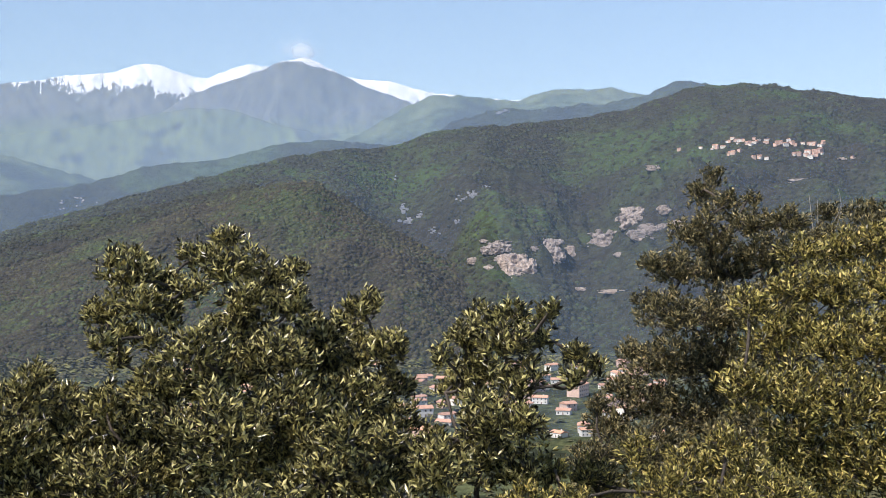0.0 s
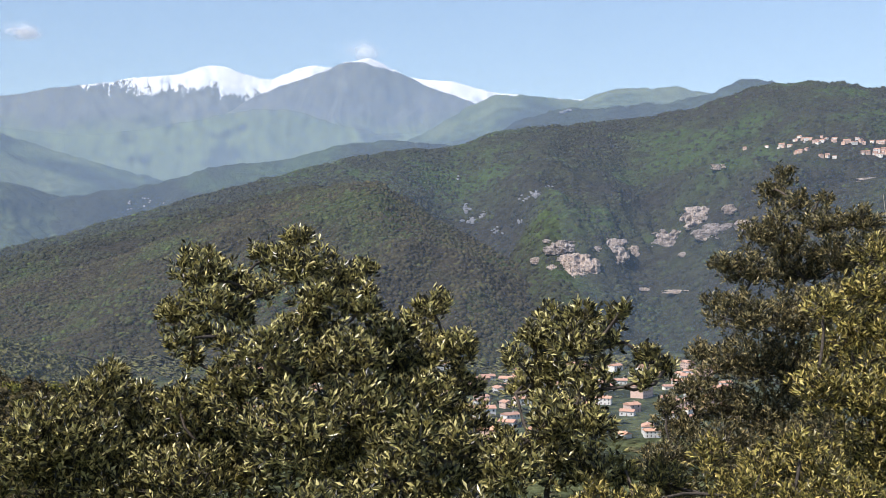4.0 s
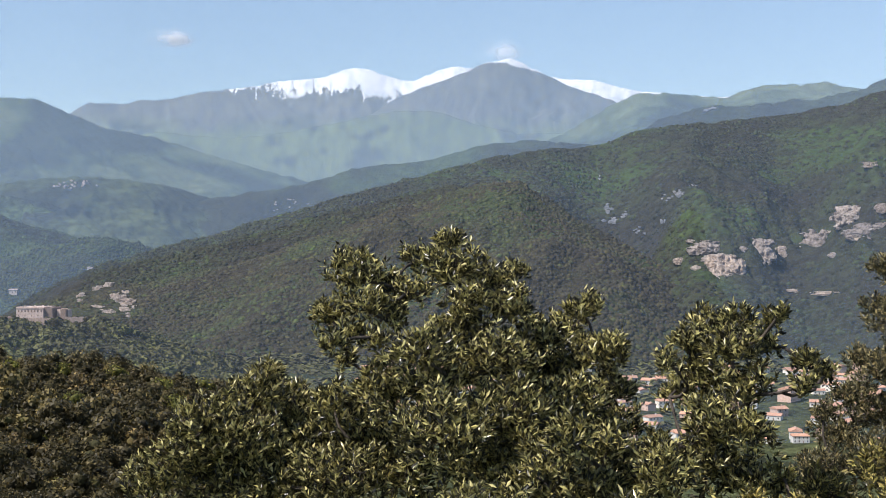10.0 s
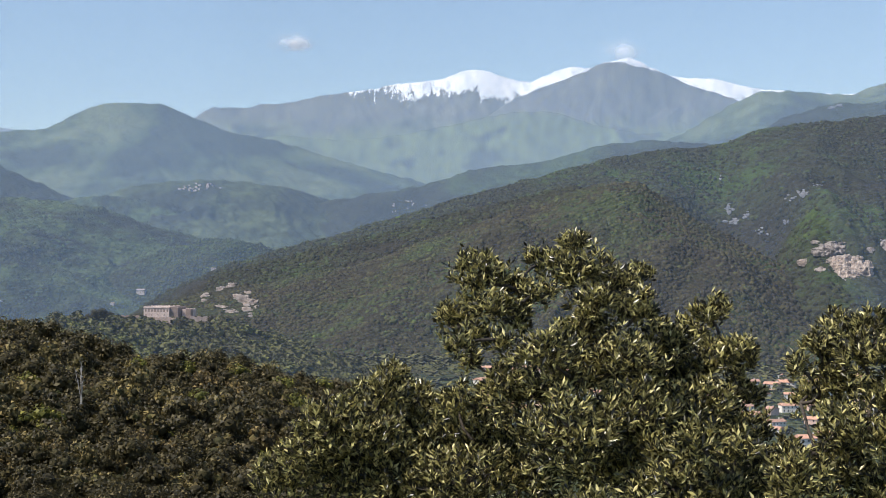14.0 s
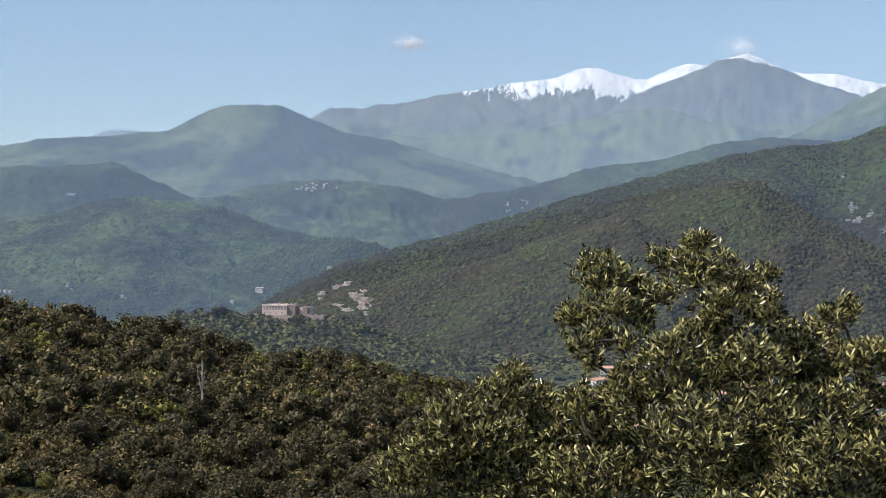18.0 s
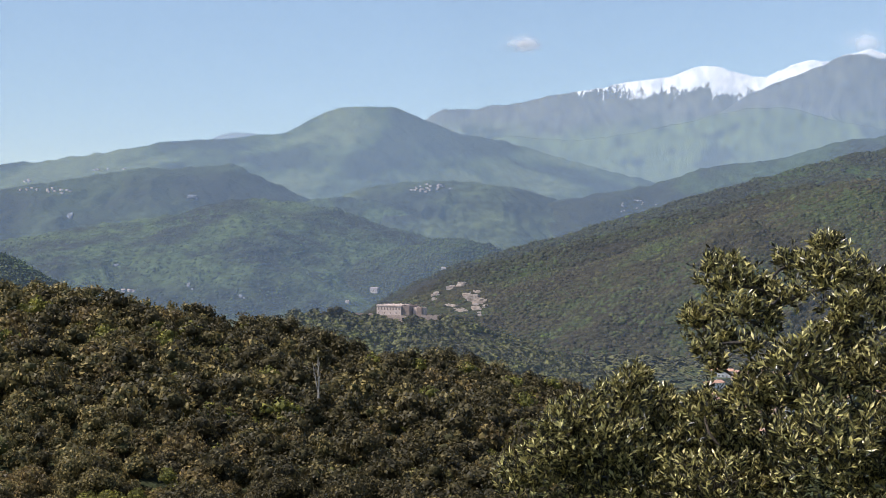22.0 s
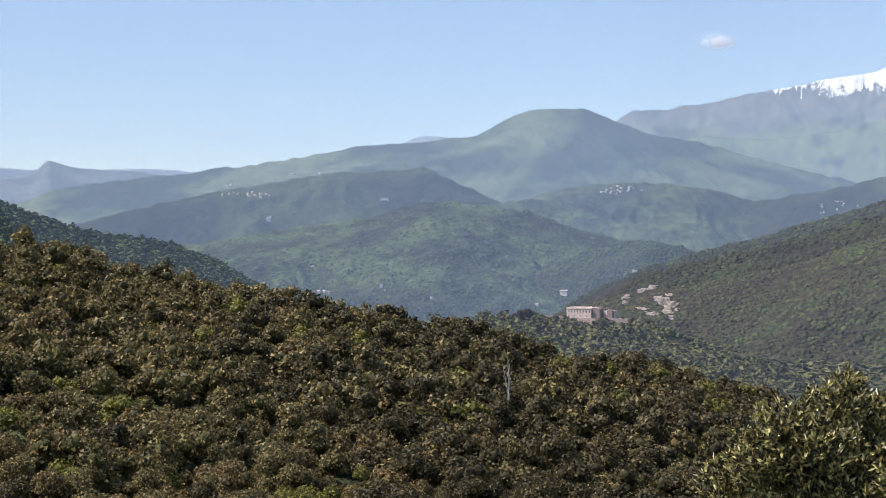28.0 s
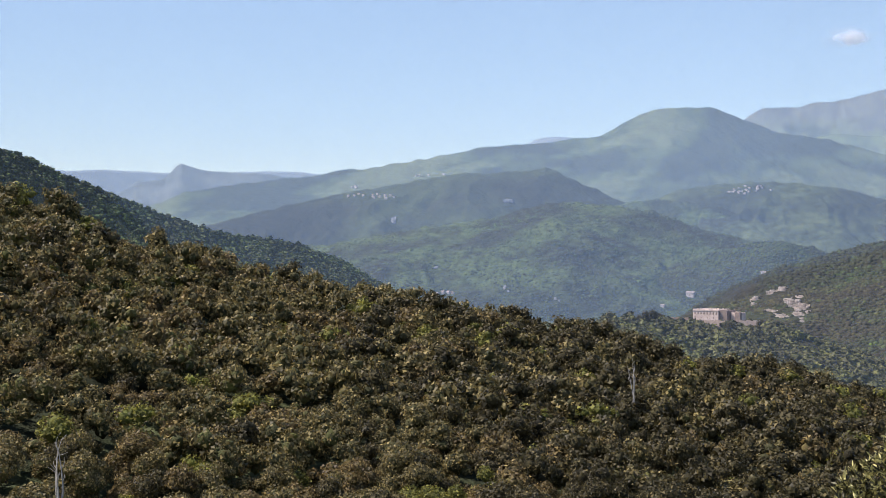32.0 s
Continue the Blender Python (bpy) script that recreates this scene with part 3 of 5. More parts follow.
hill("right_mid", "hill_right_mid", [(-16.85, 6.15), (-13.95, 6.74), (-11.97, 7.3), (-11.22, 7.44), (-10.47, 7.41), (-9.46, 6.96), (-8.18, 6.63), (-5.62, 6.49), (-4.07, 6.32), (-2.77, 6.39), (-1.21, 5.98), (0.1, 5.57), (1.14, 5.03)],
     [(0, 2740)], [(0, 2360)], 0, M_MID, "dark blue-green wooded ridge under the skyline", 0.5, 16, 220, 60, 140, 8)
hill("cone", "hill_dark_cone", [(27.8, 1.08), (29.88, 1.8), (31.7, 2.37), (33.5, 3.26), (34.27, 3.59), (34.99, 3.89), (35.42, 3.83), (36.06, 3.65), (39.07, 3.58), (41.53, 3.14), (43.93, 2.76), (46.28, 2.23), (49.09, 1.55), (51.36, 0.9), (53.34, -0.13)],
     [(0, 2740)], [(0, 2360)], -60, M_MID, "dark wooded hill rising to a small cone", 0.8, 17, 240, 60, 140, 6)
_, G_MIDV = hill("mid_valley", "hill_valley_side", [(0.35, 4.55), (2.82, 4.73), (5.58, 4.95), (7.63, 4.74), (10.2, 4.05), (13.06, 3.75), (15.92, 2.9), (19.56, 2.32), (22.65, 1.53), (24.18, 1.02), (27.19, 0.04)],
     [(0, 2700)], [(0, 2360)], -114, M_SLATE, "dark wooded valley side below the mountains", 0.6, 18, 260, 70, 150, 6)
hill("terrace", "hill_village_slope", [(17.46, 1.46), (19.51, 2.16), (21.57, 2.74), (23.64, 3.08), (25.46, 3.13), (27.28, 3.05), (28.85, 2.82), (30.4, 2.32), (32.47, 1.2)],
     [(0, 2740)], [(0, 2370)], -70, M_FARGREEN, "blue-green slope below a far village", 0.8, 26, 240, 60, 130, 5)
hill("fold", "hill_fold", [(20.02, 0.04), (22.6, 0.82), (24.68, 1.23), (26.24, 1.7), (27.8, 2.17), (29.37, 2.37), (30.92, 2.32), (32.47, 1.95), (34.53, 1.06)],
     [(0, 2600)], [(0, 2360)], -114, M_MIDGREEN, "wooded fold of green hills", 0.8, 27, 240, 60, 110, 5)
_, G_GREEN = hill("green", "hill_green", [(21.05, -0.74), (23.64, 0.04), (26.24, 0.61), (28.32, 1.21), (29.88, 1.8), (31.44, 2.06), (32.99, 2.21), (34.53, 2.3), (35.8, 2.06), (37.07, 1.57), (40.3, 1.17), (43.93, 0.52), (46.28, 0.22), (49.09, 0.14), (52.1, -1.4)],
     [(0, 2300)], [(0, 1765)], -114, M_MIDGREEN, "rounded wooded hill with bright green clearings", 1.0, 19, 320, 90, 170, 6)
_, G_HUMP = hill("hump", "hill_low_dark", [(17.97, -1.5), (20.02, -0.74), (22.08, -0.09), (23.64, 0.35), (24.68, 0.56), (25.72, 0.45), (27.28, 0.04), (28.84, -0.54), (30.4, -1.53)],
     [(0, 1960)], [(0, 1835)], -114, M_DARKMID, "low dark wooded hump in the valley", 0.7, 20, 160, 50, 120, 6)
_, G_MAIN = hill("main", "hill_main", [(-22.61, 6.05), (-19.62, 6.41), (-17.57, 6.74), (-15.65, 7.01), (-14.93, 7.21), (-13.21, 7.31), (-12.72, 7.23), (-11.72, 7.28), (-10.21, 6.84), (-8.18, 6.22), (-5.62, 5.85), (-3.03, 5.64), (-1.21, 5.54), (0.36, 5.37), (1.4, 4.98), (2.44, 4.64), (4.07, 4.57), (6.6, 4.25), (9.17, 3.65), (13.06, 2.63), (15.93, 1.8), (18.27, 1.07), (20.6, 0.43), (22.65, -0.12), (24.68, -0.73), (26.5, -1.5), (28.5, -2.6), (30.5, -3.8)],
     [(-25, 2250), (-8, 2300), (25, 1660)], [(-25, 1050), (0, 1100), (20, 1300)], -114, M_HILL, "large wooded hillside with dark oaks and green patches", 0.8, 21, 460, 130, 190, 4, 0.85, dips=((1.5, 2.2, 0.24), (-6.5, 1.8, 0.14)))
_, G_SPUR = hill("spur", "hill_spur", [(-5.2, -4.4), (-3.2, -2.7), (-1.7, -1.45), (-0.62, -0.72), (0.84, 0.05), (2.05, 0.7), (3.2, 1.35), (4.57, 2.2), (5.84, 3.03), (7.63, 2.97), (9.17, 2.57), (11.76, 1.72), (14.36, 0.81), (16.97, -0.1), (19.05, -0.74), (20.6, -1.05), (22.65, -1.51), (24.69, -1.76), (26.7, -2.25), (28.92, -2.99), (31.2, -4.2)],
     [(-10, 1250), (3, 1500), (10, 1650), (30, 1500)], [(0, 980), (30, 1100)], -114, M_SPUR, "nearer wooded spur running down into the valley", 1.0, 22, 400, 110, 150, 4, 0.85)
_, G_CASTLE = hill("castle", "hill_castle", [(13.45, -7.02), (15.94, -6.33), (18.48, -5.36), (21.05, -4.49), (23.12, -3.86), (24.94, -3.24), (26.76, -3.16), (28.84, -3.09), (30.92, -3), (32.02, -2.93), (32.47, -3.07), (34.08, -3.72), (36.66, -5.03)],
     [(0, 950)], [(0, 620)], -114, M_SPUR, "wooded castle hill above the river", 0.5, 23, 220, 60, 90, 2, 0.8)
_, G_LEFT = hill("left", "hill_left", [(40.2, -3.4), (41.35, -2.4), (42.76, -1.41), (44.43, -0.47), (46.5, 0.36), (48.14, 0.56), (50.17, 0.86), (52.17, 1.56), (54.13, 2.35), (56.06, 3.12), (57.95, 3.96), (59.32, 4.45), (62.05, 5.63)],
     [(0, 1680)], [(0, 1545)], -70, M_LEFTWOOD, "dark wooded slope behind the near wood", 0.4, 24, 160, 50, 60, 2, 0.9)

# ---- haze: bluish tinted sheets added over the valley between the ranges of hills ----
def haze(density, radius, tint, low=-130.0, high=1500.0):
    """A bent see-through sheet whose bluish tint stands in for haze, lit as if level; thins out with height; radius as
    (degrees left, metres).
    """
    m = bpy.data.materials.new("haze_tint")
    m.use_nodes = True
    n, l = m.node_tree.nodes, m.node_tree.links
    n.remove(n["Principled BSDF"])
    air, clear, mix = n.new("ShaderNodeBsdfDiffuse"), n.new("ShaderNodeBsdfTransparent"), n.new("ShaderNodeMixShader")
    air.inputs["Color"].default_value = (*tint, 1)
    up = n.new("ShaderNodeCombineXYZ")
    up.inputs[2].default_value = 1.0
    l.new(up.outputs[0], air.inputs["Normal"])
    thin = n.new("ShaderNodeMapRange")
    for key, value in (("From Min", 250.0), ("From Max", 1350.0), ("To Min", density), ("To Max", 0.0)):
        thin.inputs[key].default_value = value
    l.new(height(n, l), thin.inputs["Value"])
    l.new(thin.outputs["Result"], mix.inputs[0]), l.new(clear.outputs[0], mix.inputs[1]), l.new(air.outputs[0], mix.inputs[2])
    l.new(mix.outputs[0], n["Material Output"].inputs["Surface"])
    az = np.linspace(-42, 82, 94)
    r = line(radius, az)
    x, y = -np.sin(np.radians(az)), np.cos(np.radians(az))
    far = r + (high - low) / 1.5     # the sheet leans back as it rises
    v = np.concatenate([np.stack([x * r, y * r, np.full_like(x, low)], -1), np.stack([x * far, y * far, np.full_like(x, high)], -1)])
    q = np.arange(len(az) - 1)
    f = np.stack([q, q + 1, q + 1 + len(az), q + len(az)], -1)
    tagged(new("haze", mesh_of("haze", v, f, m, True)), "thin bluish tinted sheet imitating haze over the valley", "haze", "", "structure")


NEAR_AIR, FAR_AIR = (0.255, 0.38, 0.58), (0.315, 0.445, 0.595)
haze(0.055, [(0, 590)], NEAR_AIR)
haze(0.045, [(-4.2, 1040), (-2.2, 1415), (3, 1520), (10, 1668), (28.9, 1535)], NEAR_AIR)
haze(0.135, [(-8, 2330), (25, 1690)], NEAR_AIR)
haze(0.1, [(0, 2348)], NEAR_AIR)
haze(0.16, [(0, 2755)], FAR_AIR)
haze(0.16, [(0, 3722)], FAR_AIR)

CLEAR = []     # openings in the woods: degrees left, up, half width, half height

# ---- trees ----
def tube(path, rad, sides=6):
    """A tapered bent stem as vertices and quads."""
    path = [Vector(p) for p in path]
    vs, fs = [], []
    for k, p in enumerate(path):
        d = (path[min(k + 1, len(path) - 1)] - path[max(k - 1, 0)]).normalized()
        u = d.orthogonal().normalized()
        w = d.cross(u)
        for i in range(sides):
            t = 6.2832 * i / sides
            vs.append(p + (u * math.cos(t) + w * math.sin(t)) * rad[k])
    for k in range(len(path) - 1):
        for i in range(sides):
            j = (i + 1) % sides
            fs.append((k * sides + i, k * sides + j, (k + 1) * sides + j, (k + 1) * sides + i))
    return np.array([v[:] for v in vs]), np.array(fs)


def joined(chunks):
    vs, fs, o = [], [], 0
    for v, f in chunks:
        vs.append(v), fs.append(f + o)
        o += len(v)
    return np.concatenate(vs), np.concatenate(fs)


def bend(a, b, sag, rng, n=5):
    a, b = np.array(a), np.array(b)
    off = rng.normal(0, 1, 3) * sag * np.linalg.norm(b - a)
    ts = np.linspace(0, 1, n)
    return [tuple(a + (b - a) * t + off * math.sin(math.pi * t) + rng.normal(0, 0.15, 3) * sag * np.linalg.norm(b - a)) for t in ts]


def leaf_batch(base, way, length, width, rng, curl=0.12):
    """Folded leaf blades: base points, directions, lengths."""
    n = len(base)
    way = way / np.linalg.norm(way, axis=1, keepdims=True)
    ref = rng.normal(0, 1, (n, 3))
    side = np.cross(way, ref)
    side /= np.linalg.norm(side, axis=1, keepdims=True)
    up = np.cross(side, way)
    L, W = length[:, None], width[:, None]
    def across(t, w, drop):
        c = base + way * L * t - up * L * curl * drop
        return c + side * W * w, c - side * W * w
    l1, r1 = across(0.56, 0.5, 0.1)
    tip = base + way * L - up * L * curl
    v = np.stack([base, r1, tip, l1], 1).reshape(-1, 3)
    f = np.array([[0, 1, 2], [0, 2, 3]])
    f = (f[None] + (np.arange(n) * 4)[:, None, None]).reshape(-1, 3)
    return v, f


ONE_LEAF = {}


def single_leaf(mat, kind):
    if (mat.name, kind) not in ONE_LEAF:
        rng = np.random.default_rng(300 + kind)
        v, f = leaf_batch(np.zeros((1, 3)), np.array([[0, 0, 1.0]]), np.array([0.048 + 0.004 * kind]), np.array([0.018]), rng, 0.1 + 0.06 * kind)
        ONE_LEAF[(mat.name, kind)] = mesh_of("leaf", v, f, mat)
    return ONE_LEAF[(mat.name, kind)]


def near_tree(name, label, dist, stem_az, lobes, mat, seed, leaf=0.035, thick=8000, deep=0.35, singles=180, spikes=(), group="oaks below the viewpoint"):
    """A bushy oak close by: stem, limbs out to its leafy lobes (degrees left, up, size), twigs with rosettes of leaves."""
    rng = np.random.default_rng(seed)
    base = aim(stem_az, 0, dist)
    base.z = float(ground_z(stem_az, dist)) - 0.1
    tree = hold(name, Matrix.Translation(base), label, "tree", group)
    o = np.array(base[:])
    places = []
    top_el = max(q[1] for q in lobes)
    for az, el, rd in lobes:
        d = dist + rng.uniform(-deep, deep) - 0.085 * (top_el - el)     # the crown bulges forward below
        places.append((np.array(aim(az, el, d)[:]) - o, d * math.tan(radians(rd))))
    low = min(p[2] for p, _ in places)
    fork = np.array([rng.normal(0, 0.05), rng.normal(0, 0.05), max(0.5, low * 0.75)])
    stem = bend((0, 0, 0), fork, 0.05, rng, 6)
    v, f = tube(stem, np.linspace(0.075, 0.05, 6), 8)
    ob = new("trunk", mesh_of("trunk", v, f, M_BARK, True))
    ob.parent = tree
    tagged(ob, "grey-brown oak trunk")
    nodes = [(fork, 0.045)]
    order = sorted(range(len(places)), key=lambda k: np.linalg.norm(places[k][0] - fork))
    bases, ways, sizes, twigs = [], [], [], []
    for k in order:
        c, r = places[k]
        best = min(nodes, key=lambda q: np.linalg.norm(q[0] - c) + (0.6 if q[0][2] > c[2] + 0.05 else 0))
        r0 = max(best[1] * 0.8, 0.008)
        limb = bend(best[0], c, 0.12, rng, 6)
        v, f = tube(limb, np.linspace(r0, 0.007, 6), 6)
        chunk = [(v, f)]
        nodes.append((np.array(limb[3]), r0 * 0.6)), nodes.append((c, 0.008))
        n = max(14, int(thick * r * r))
        u = rng.normal(0, 1, (n, 3))
        u[:, 2] = np.where(rng.uniform(0, 1, n) < 0.6, np.abs(u[:, 2]), u[:, 2])
        u /= np.linalg.norm(u, axis=1, keepdims=True)
        rr = r * np.where(rng.uniform(0, 1, n) < 0.25, rng.uniform(0.15, 0.66, n), 0.66 + 0.4 * rng.uniform(0, 1, n) ** 0.7) * (1 + 0.28 * np.sin(u[:, 0] * 5 + k) * np.sin(u[:, 2] * 6 + 2 * k))
        tip = c + u * rr[:, None] * np.array([1.0, 1.0, 0.95])
        for i in range(0, n, 5):
            root = c + (tip[i] - c) * rng.uniform(0.05, 0.4) + rng.normal(0, 0.1, 3) * r
            chunk.append(tube(bend(root, tip[i], 0.08, rng, 3), [0.0035, 0.0025, 0.0015], 3))
        v, f = joined(chunk)
        ob = new("limb", mesh_of("limb", v, f, M_BARK, True))
        ob.parent = tree
        grow = u * 0.7 + np.array([0, 0, 0.95]) + rng.normal(0, 0.25, (n, 3))
        grow /= np.linalg.norm(grow, axis=1, keepdims=True)
        per = 11
        ref = rng.normal(0, 1, (n, per, 3))
        across = np.cross(grow[:, None], ref)
        across /= np.linalg.norm(across, axis=2, keepdims=True)
        w = grow[:, None] * rng.uniform(0.35, 1.1, (n, per, 1)) + across * 0.68
        bases.append((tip[:, None] - grow[:, None] * rng.uniform(0, 0.045, (n, per, 1))).reshape(-1, 3))
        ways.append(w.reshape(-1, 3))
    for az, el, long in spikes:
        tip = np.array(aim(az, el, dist)[:]) - o
        v, f = tube(bend(tip - np.array([rng.normal(0, 0.04), 0, long]), tip, 0.05, rng, 5), np.linspace(0.0026, 0.001, 5), 4)
        ob = new("dead_twig", mesh_of("dead_twig", v, f, M_DEAD, True))
        ob.parent = tree
        tagged(ob, "bare pale twig")
    bases, ways = np.concatenate(bases), np.concatenate(ways)
    m = len(bases)
    length = leaf * rng.uniform(0.65, 1.25, m)
    # leaves nearest to the path stand as pieces of their own
    lone = set(np.argsort(np.hypot(bases[:, 0] + o[0], bases[:, 1] + o[1]))[:singles].tolist())
    keep = np.array([i not in lone for i in range(m)])
    v, f = leaf_batch(bases[keep], ways[keep], length[keep], length[keep] * rng.uniform(0.26, 0.36, int(keep.sum())), rng)
    crown = new("foliage", mesh_of("foliage", v, f, mat))
    crown.parent = tree
    tagged(crown, "small stiff evergreen leaves in rosettes", "", "", "stuff")
    for i in sorted(lone):
        ob = new("leaf", single_leaf(mat, i % 3))
        ob.parent = tree
        q = Vector(ways[i]).to_track_quat("Z", "Y").to_matrix().to_4x4()
        ob.matrix_local = Matrix.Translation(bases[i]) @ q @ pose(0, 0, 0, 0, 0, (i * 67) % 360) @ Matrix.Scale(length[i] / 0.05, 4)
    return tree


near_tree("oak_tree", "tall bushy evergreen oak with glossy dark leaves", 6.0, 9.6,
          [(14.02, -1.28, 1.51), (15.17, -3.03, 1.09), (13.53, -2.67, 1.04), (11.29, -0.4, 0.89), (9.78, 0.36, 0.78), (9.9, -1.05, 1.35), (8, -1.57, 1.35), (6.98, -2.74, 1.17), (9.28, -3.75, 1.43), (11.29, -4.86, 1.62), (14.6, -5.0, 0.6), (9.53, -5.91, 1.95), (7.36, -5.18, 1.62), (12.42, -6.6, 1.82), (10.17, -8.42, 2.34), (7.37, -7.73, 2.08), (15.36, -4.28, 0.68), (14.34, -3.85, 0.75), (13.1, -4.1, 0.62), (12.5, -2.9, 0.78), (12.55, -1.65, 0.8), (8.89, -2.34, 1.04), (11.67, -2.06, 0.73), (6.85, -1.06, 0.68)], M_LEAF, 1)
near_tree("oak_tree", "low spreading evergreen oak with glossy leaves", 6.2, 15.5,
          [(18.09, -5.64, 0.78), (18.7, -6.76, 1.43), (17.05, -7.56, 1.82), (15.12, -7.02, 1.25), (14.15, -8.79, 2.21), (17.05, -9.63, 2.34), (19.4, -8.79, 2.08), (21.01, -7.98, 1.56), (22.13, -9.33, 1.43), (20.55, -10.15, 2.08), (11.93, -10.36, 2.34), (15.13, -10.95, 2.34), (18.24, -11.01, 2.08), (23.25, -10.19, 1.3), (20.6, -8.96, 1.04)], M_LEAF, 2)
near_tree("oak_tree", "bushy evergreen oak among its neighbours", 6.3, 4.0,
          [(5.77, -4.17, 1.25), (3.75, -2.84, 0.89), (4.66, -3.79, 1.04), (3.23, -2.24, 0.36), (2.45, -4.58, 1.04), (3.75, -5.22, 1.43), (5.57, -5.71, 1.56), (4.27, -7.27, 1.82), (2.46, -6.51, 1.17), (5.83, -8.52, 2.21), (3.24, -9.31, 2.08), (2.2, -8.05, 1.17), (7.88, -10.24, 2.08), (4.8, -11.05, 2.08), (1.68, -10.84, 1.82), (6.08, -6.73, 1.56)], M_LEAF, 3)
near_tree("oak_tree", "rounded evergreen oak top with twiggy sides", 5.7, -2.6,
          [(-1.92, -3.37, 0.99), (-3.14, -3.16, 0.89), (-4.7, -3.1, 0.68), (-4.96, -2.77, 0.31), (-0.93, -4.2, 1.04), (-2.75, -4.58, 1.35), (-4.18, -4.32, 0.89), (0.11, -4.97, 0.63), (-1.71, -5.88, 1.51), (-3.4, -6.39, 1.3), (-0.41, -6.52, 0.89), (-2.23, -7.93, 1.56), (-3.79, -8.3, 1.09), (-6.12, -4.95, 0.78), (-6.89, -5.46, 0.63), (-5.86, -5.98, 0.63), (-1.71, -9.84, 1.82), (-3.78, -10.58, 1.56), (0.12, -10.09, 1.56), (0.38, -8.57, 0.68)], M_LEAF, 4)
near_tree("oak_tree", "tall open evergreen oak with dull small leaves", 8.6, -13.5,
          [(-12.26, 3.2, 0.57), (-11.72, 2.37, 0.78), (-12.83, 1.85, 0.78), (-11.96, 1.22, 0.68), (-13.94, 2.17, 0.47), (-11.09, 0.46, 0.89), (-12.26, 0.15, 0.99), (-13.94, 0.83, 1.09), (-15.53, 0.95, 0.99), (-17.2, 1.44, 0.68), (-18.74, 1.3, 0.94), (-9.7, -0.82, 0.78), (-10.83, -1.33, 1.25), (-12.71, -1.32, 1.56), (-14.67, -0.81, 1.56), (-16.61, -0.31, 1.43), (-18.5, -0.06, 1.56), (-20.13, 0.43, 1.56), (-9.32, -2.62, 0.68), (-10.45, -3.38, 1.43), (-12.58, -3.48, 1.82), (-14.92, -3.07, 1.82)], M_LEAF_DULL, 5, 0.031, 7600, spikes=[(a, e - 0.5, 0.22) for a, e, r in [(-16.42, 2.79, 0.03), (-16.78, 2.56, 0.03), (-17.61, 3.12, 0.03), (-17.8, 2.3, 0.03), (-15.53, 2.2, 0.03)]])
near_tree("oak_tree", "dense dull green oak with grey twigs", 8.2, -10.2,
          [(-8.68, -4.93, 0.83), (-10.2, -5.42, 1.56), (-12.45, -5.63, 1.95), (-8.17, -6.47, 0.89), (-9.69, -7.45, 1.62), (-11.95, -8.15, 2.08), (-7.65, -8.25, 1.15), (-9.44, -9.72, 1.95), (-14.42, -6.09, 2.08), (-6.88, -9.78, 1.3), (-7.14, -7.24, 0.68), (-11.7, -10.4, 2.08), (-14.18, -9.07, 2.08), (-7.14, -11.27, 1.56)], M_LEAF_DULL, 6, 0.031, 8000)
near_tree("oak_bush", "yellow-green leafy bush in full sun", 6.6, -17.0,
          [(-16.25, -0.43, 1.09), (-17.8, -0.31, 1.15), (-19.2, 0.19, 1.04), (-15.64, -2.06, 1.25), (-17.32, -2.29, 1.56), (-19.2, -2.03, 1.56), (-13.94, -2.71, 0.99), (-20.81, -1.52, 1.56), (-15.16, -4.32, 1.62), (-17.32, -4.52, 1.95), (-19.43, -4.47, 1.95), (-21.26, -4.42, 1.82), (-13.69, -6.36, 1.3), (-15.64, -7.04, 1.95), (-18.02, -7.2, 2.08), (-20.35, -7.35, 2.08), (-16.6, -9.46, 2.21), (-19.19, -9.81, 2.21), (-21.48, -10.14, 2.08)], M_LEAF_YELLOW, 7, 0.031, 8200)
near_tree("oak_bush", "low yellow-green bush in front of the oaks", 5.6, -9.0,
          [(-12.95, -8.87, 1.04), (-11.2, -9.92, 1.3), (-8.93, -9.23, 0.94), (-13.68, -10.32, 1.56), (-6.88, -10.53, 1.15), (-10.19, -11.19, 1.56), (-15.15, -10.98, 1.56), (-5.08, -10.31, 0.89), (-3.78, -11.83, 1.3), (-12.94, -11.57, 1.56), (-5.85, -11.8, 1.3)], M_LEAF_YELLOW, 8, 0.029, 8200)

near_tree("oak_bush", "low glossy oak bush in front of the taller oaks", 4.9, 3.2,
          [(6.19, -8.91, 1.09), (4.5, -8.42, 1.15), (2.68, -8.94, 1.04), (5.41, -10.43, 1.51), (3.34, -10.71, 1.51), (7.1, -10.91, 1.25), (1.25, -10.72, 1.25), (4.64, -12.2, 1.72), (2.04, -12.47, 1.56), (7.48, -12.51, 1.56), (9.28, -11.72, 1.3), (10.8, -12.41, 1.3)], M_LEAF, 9)


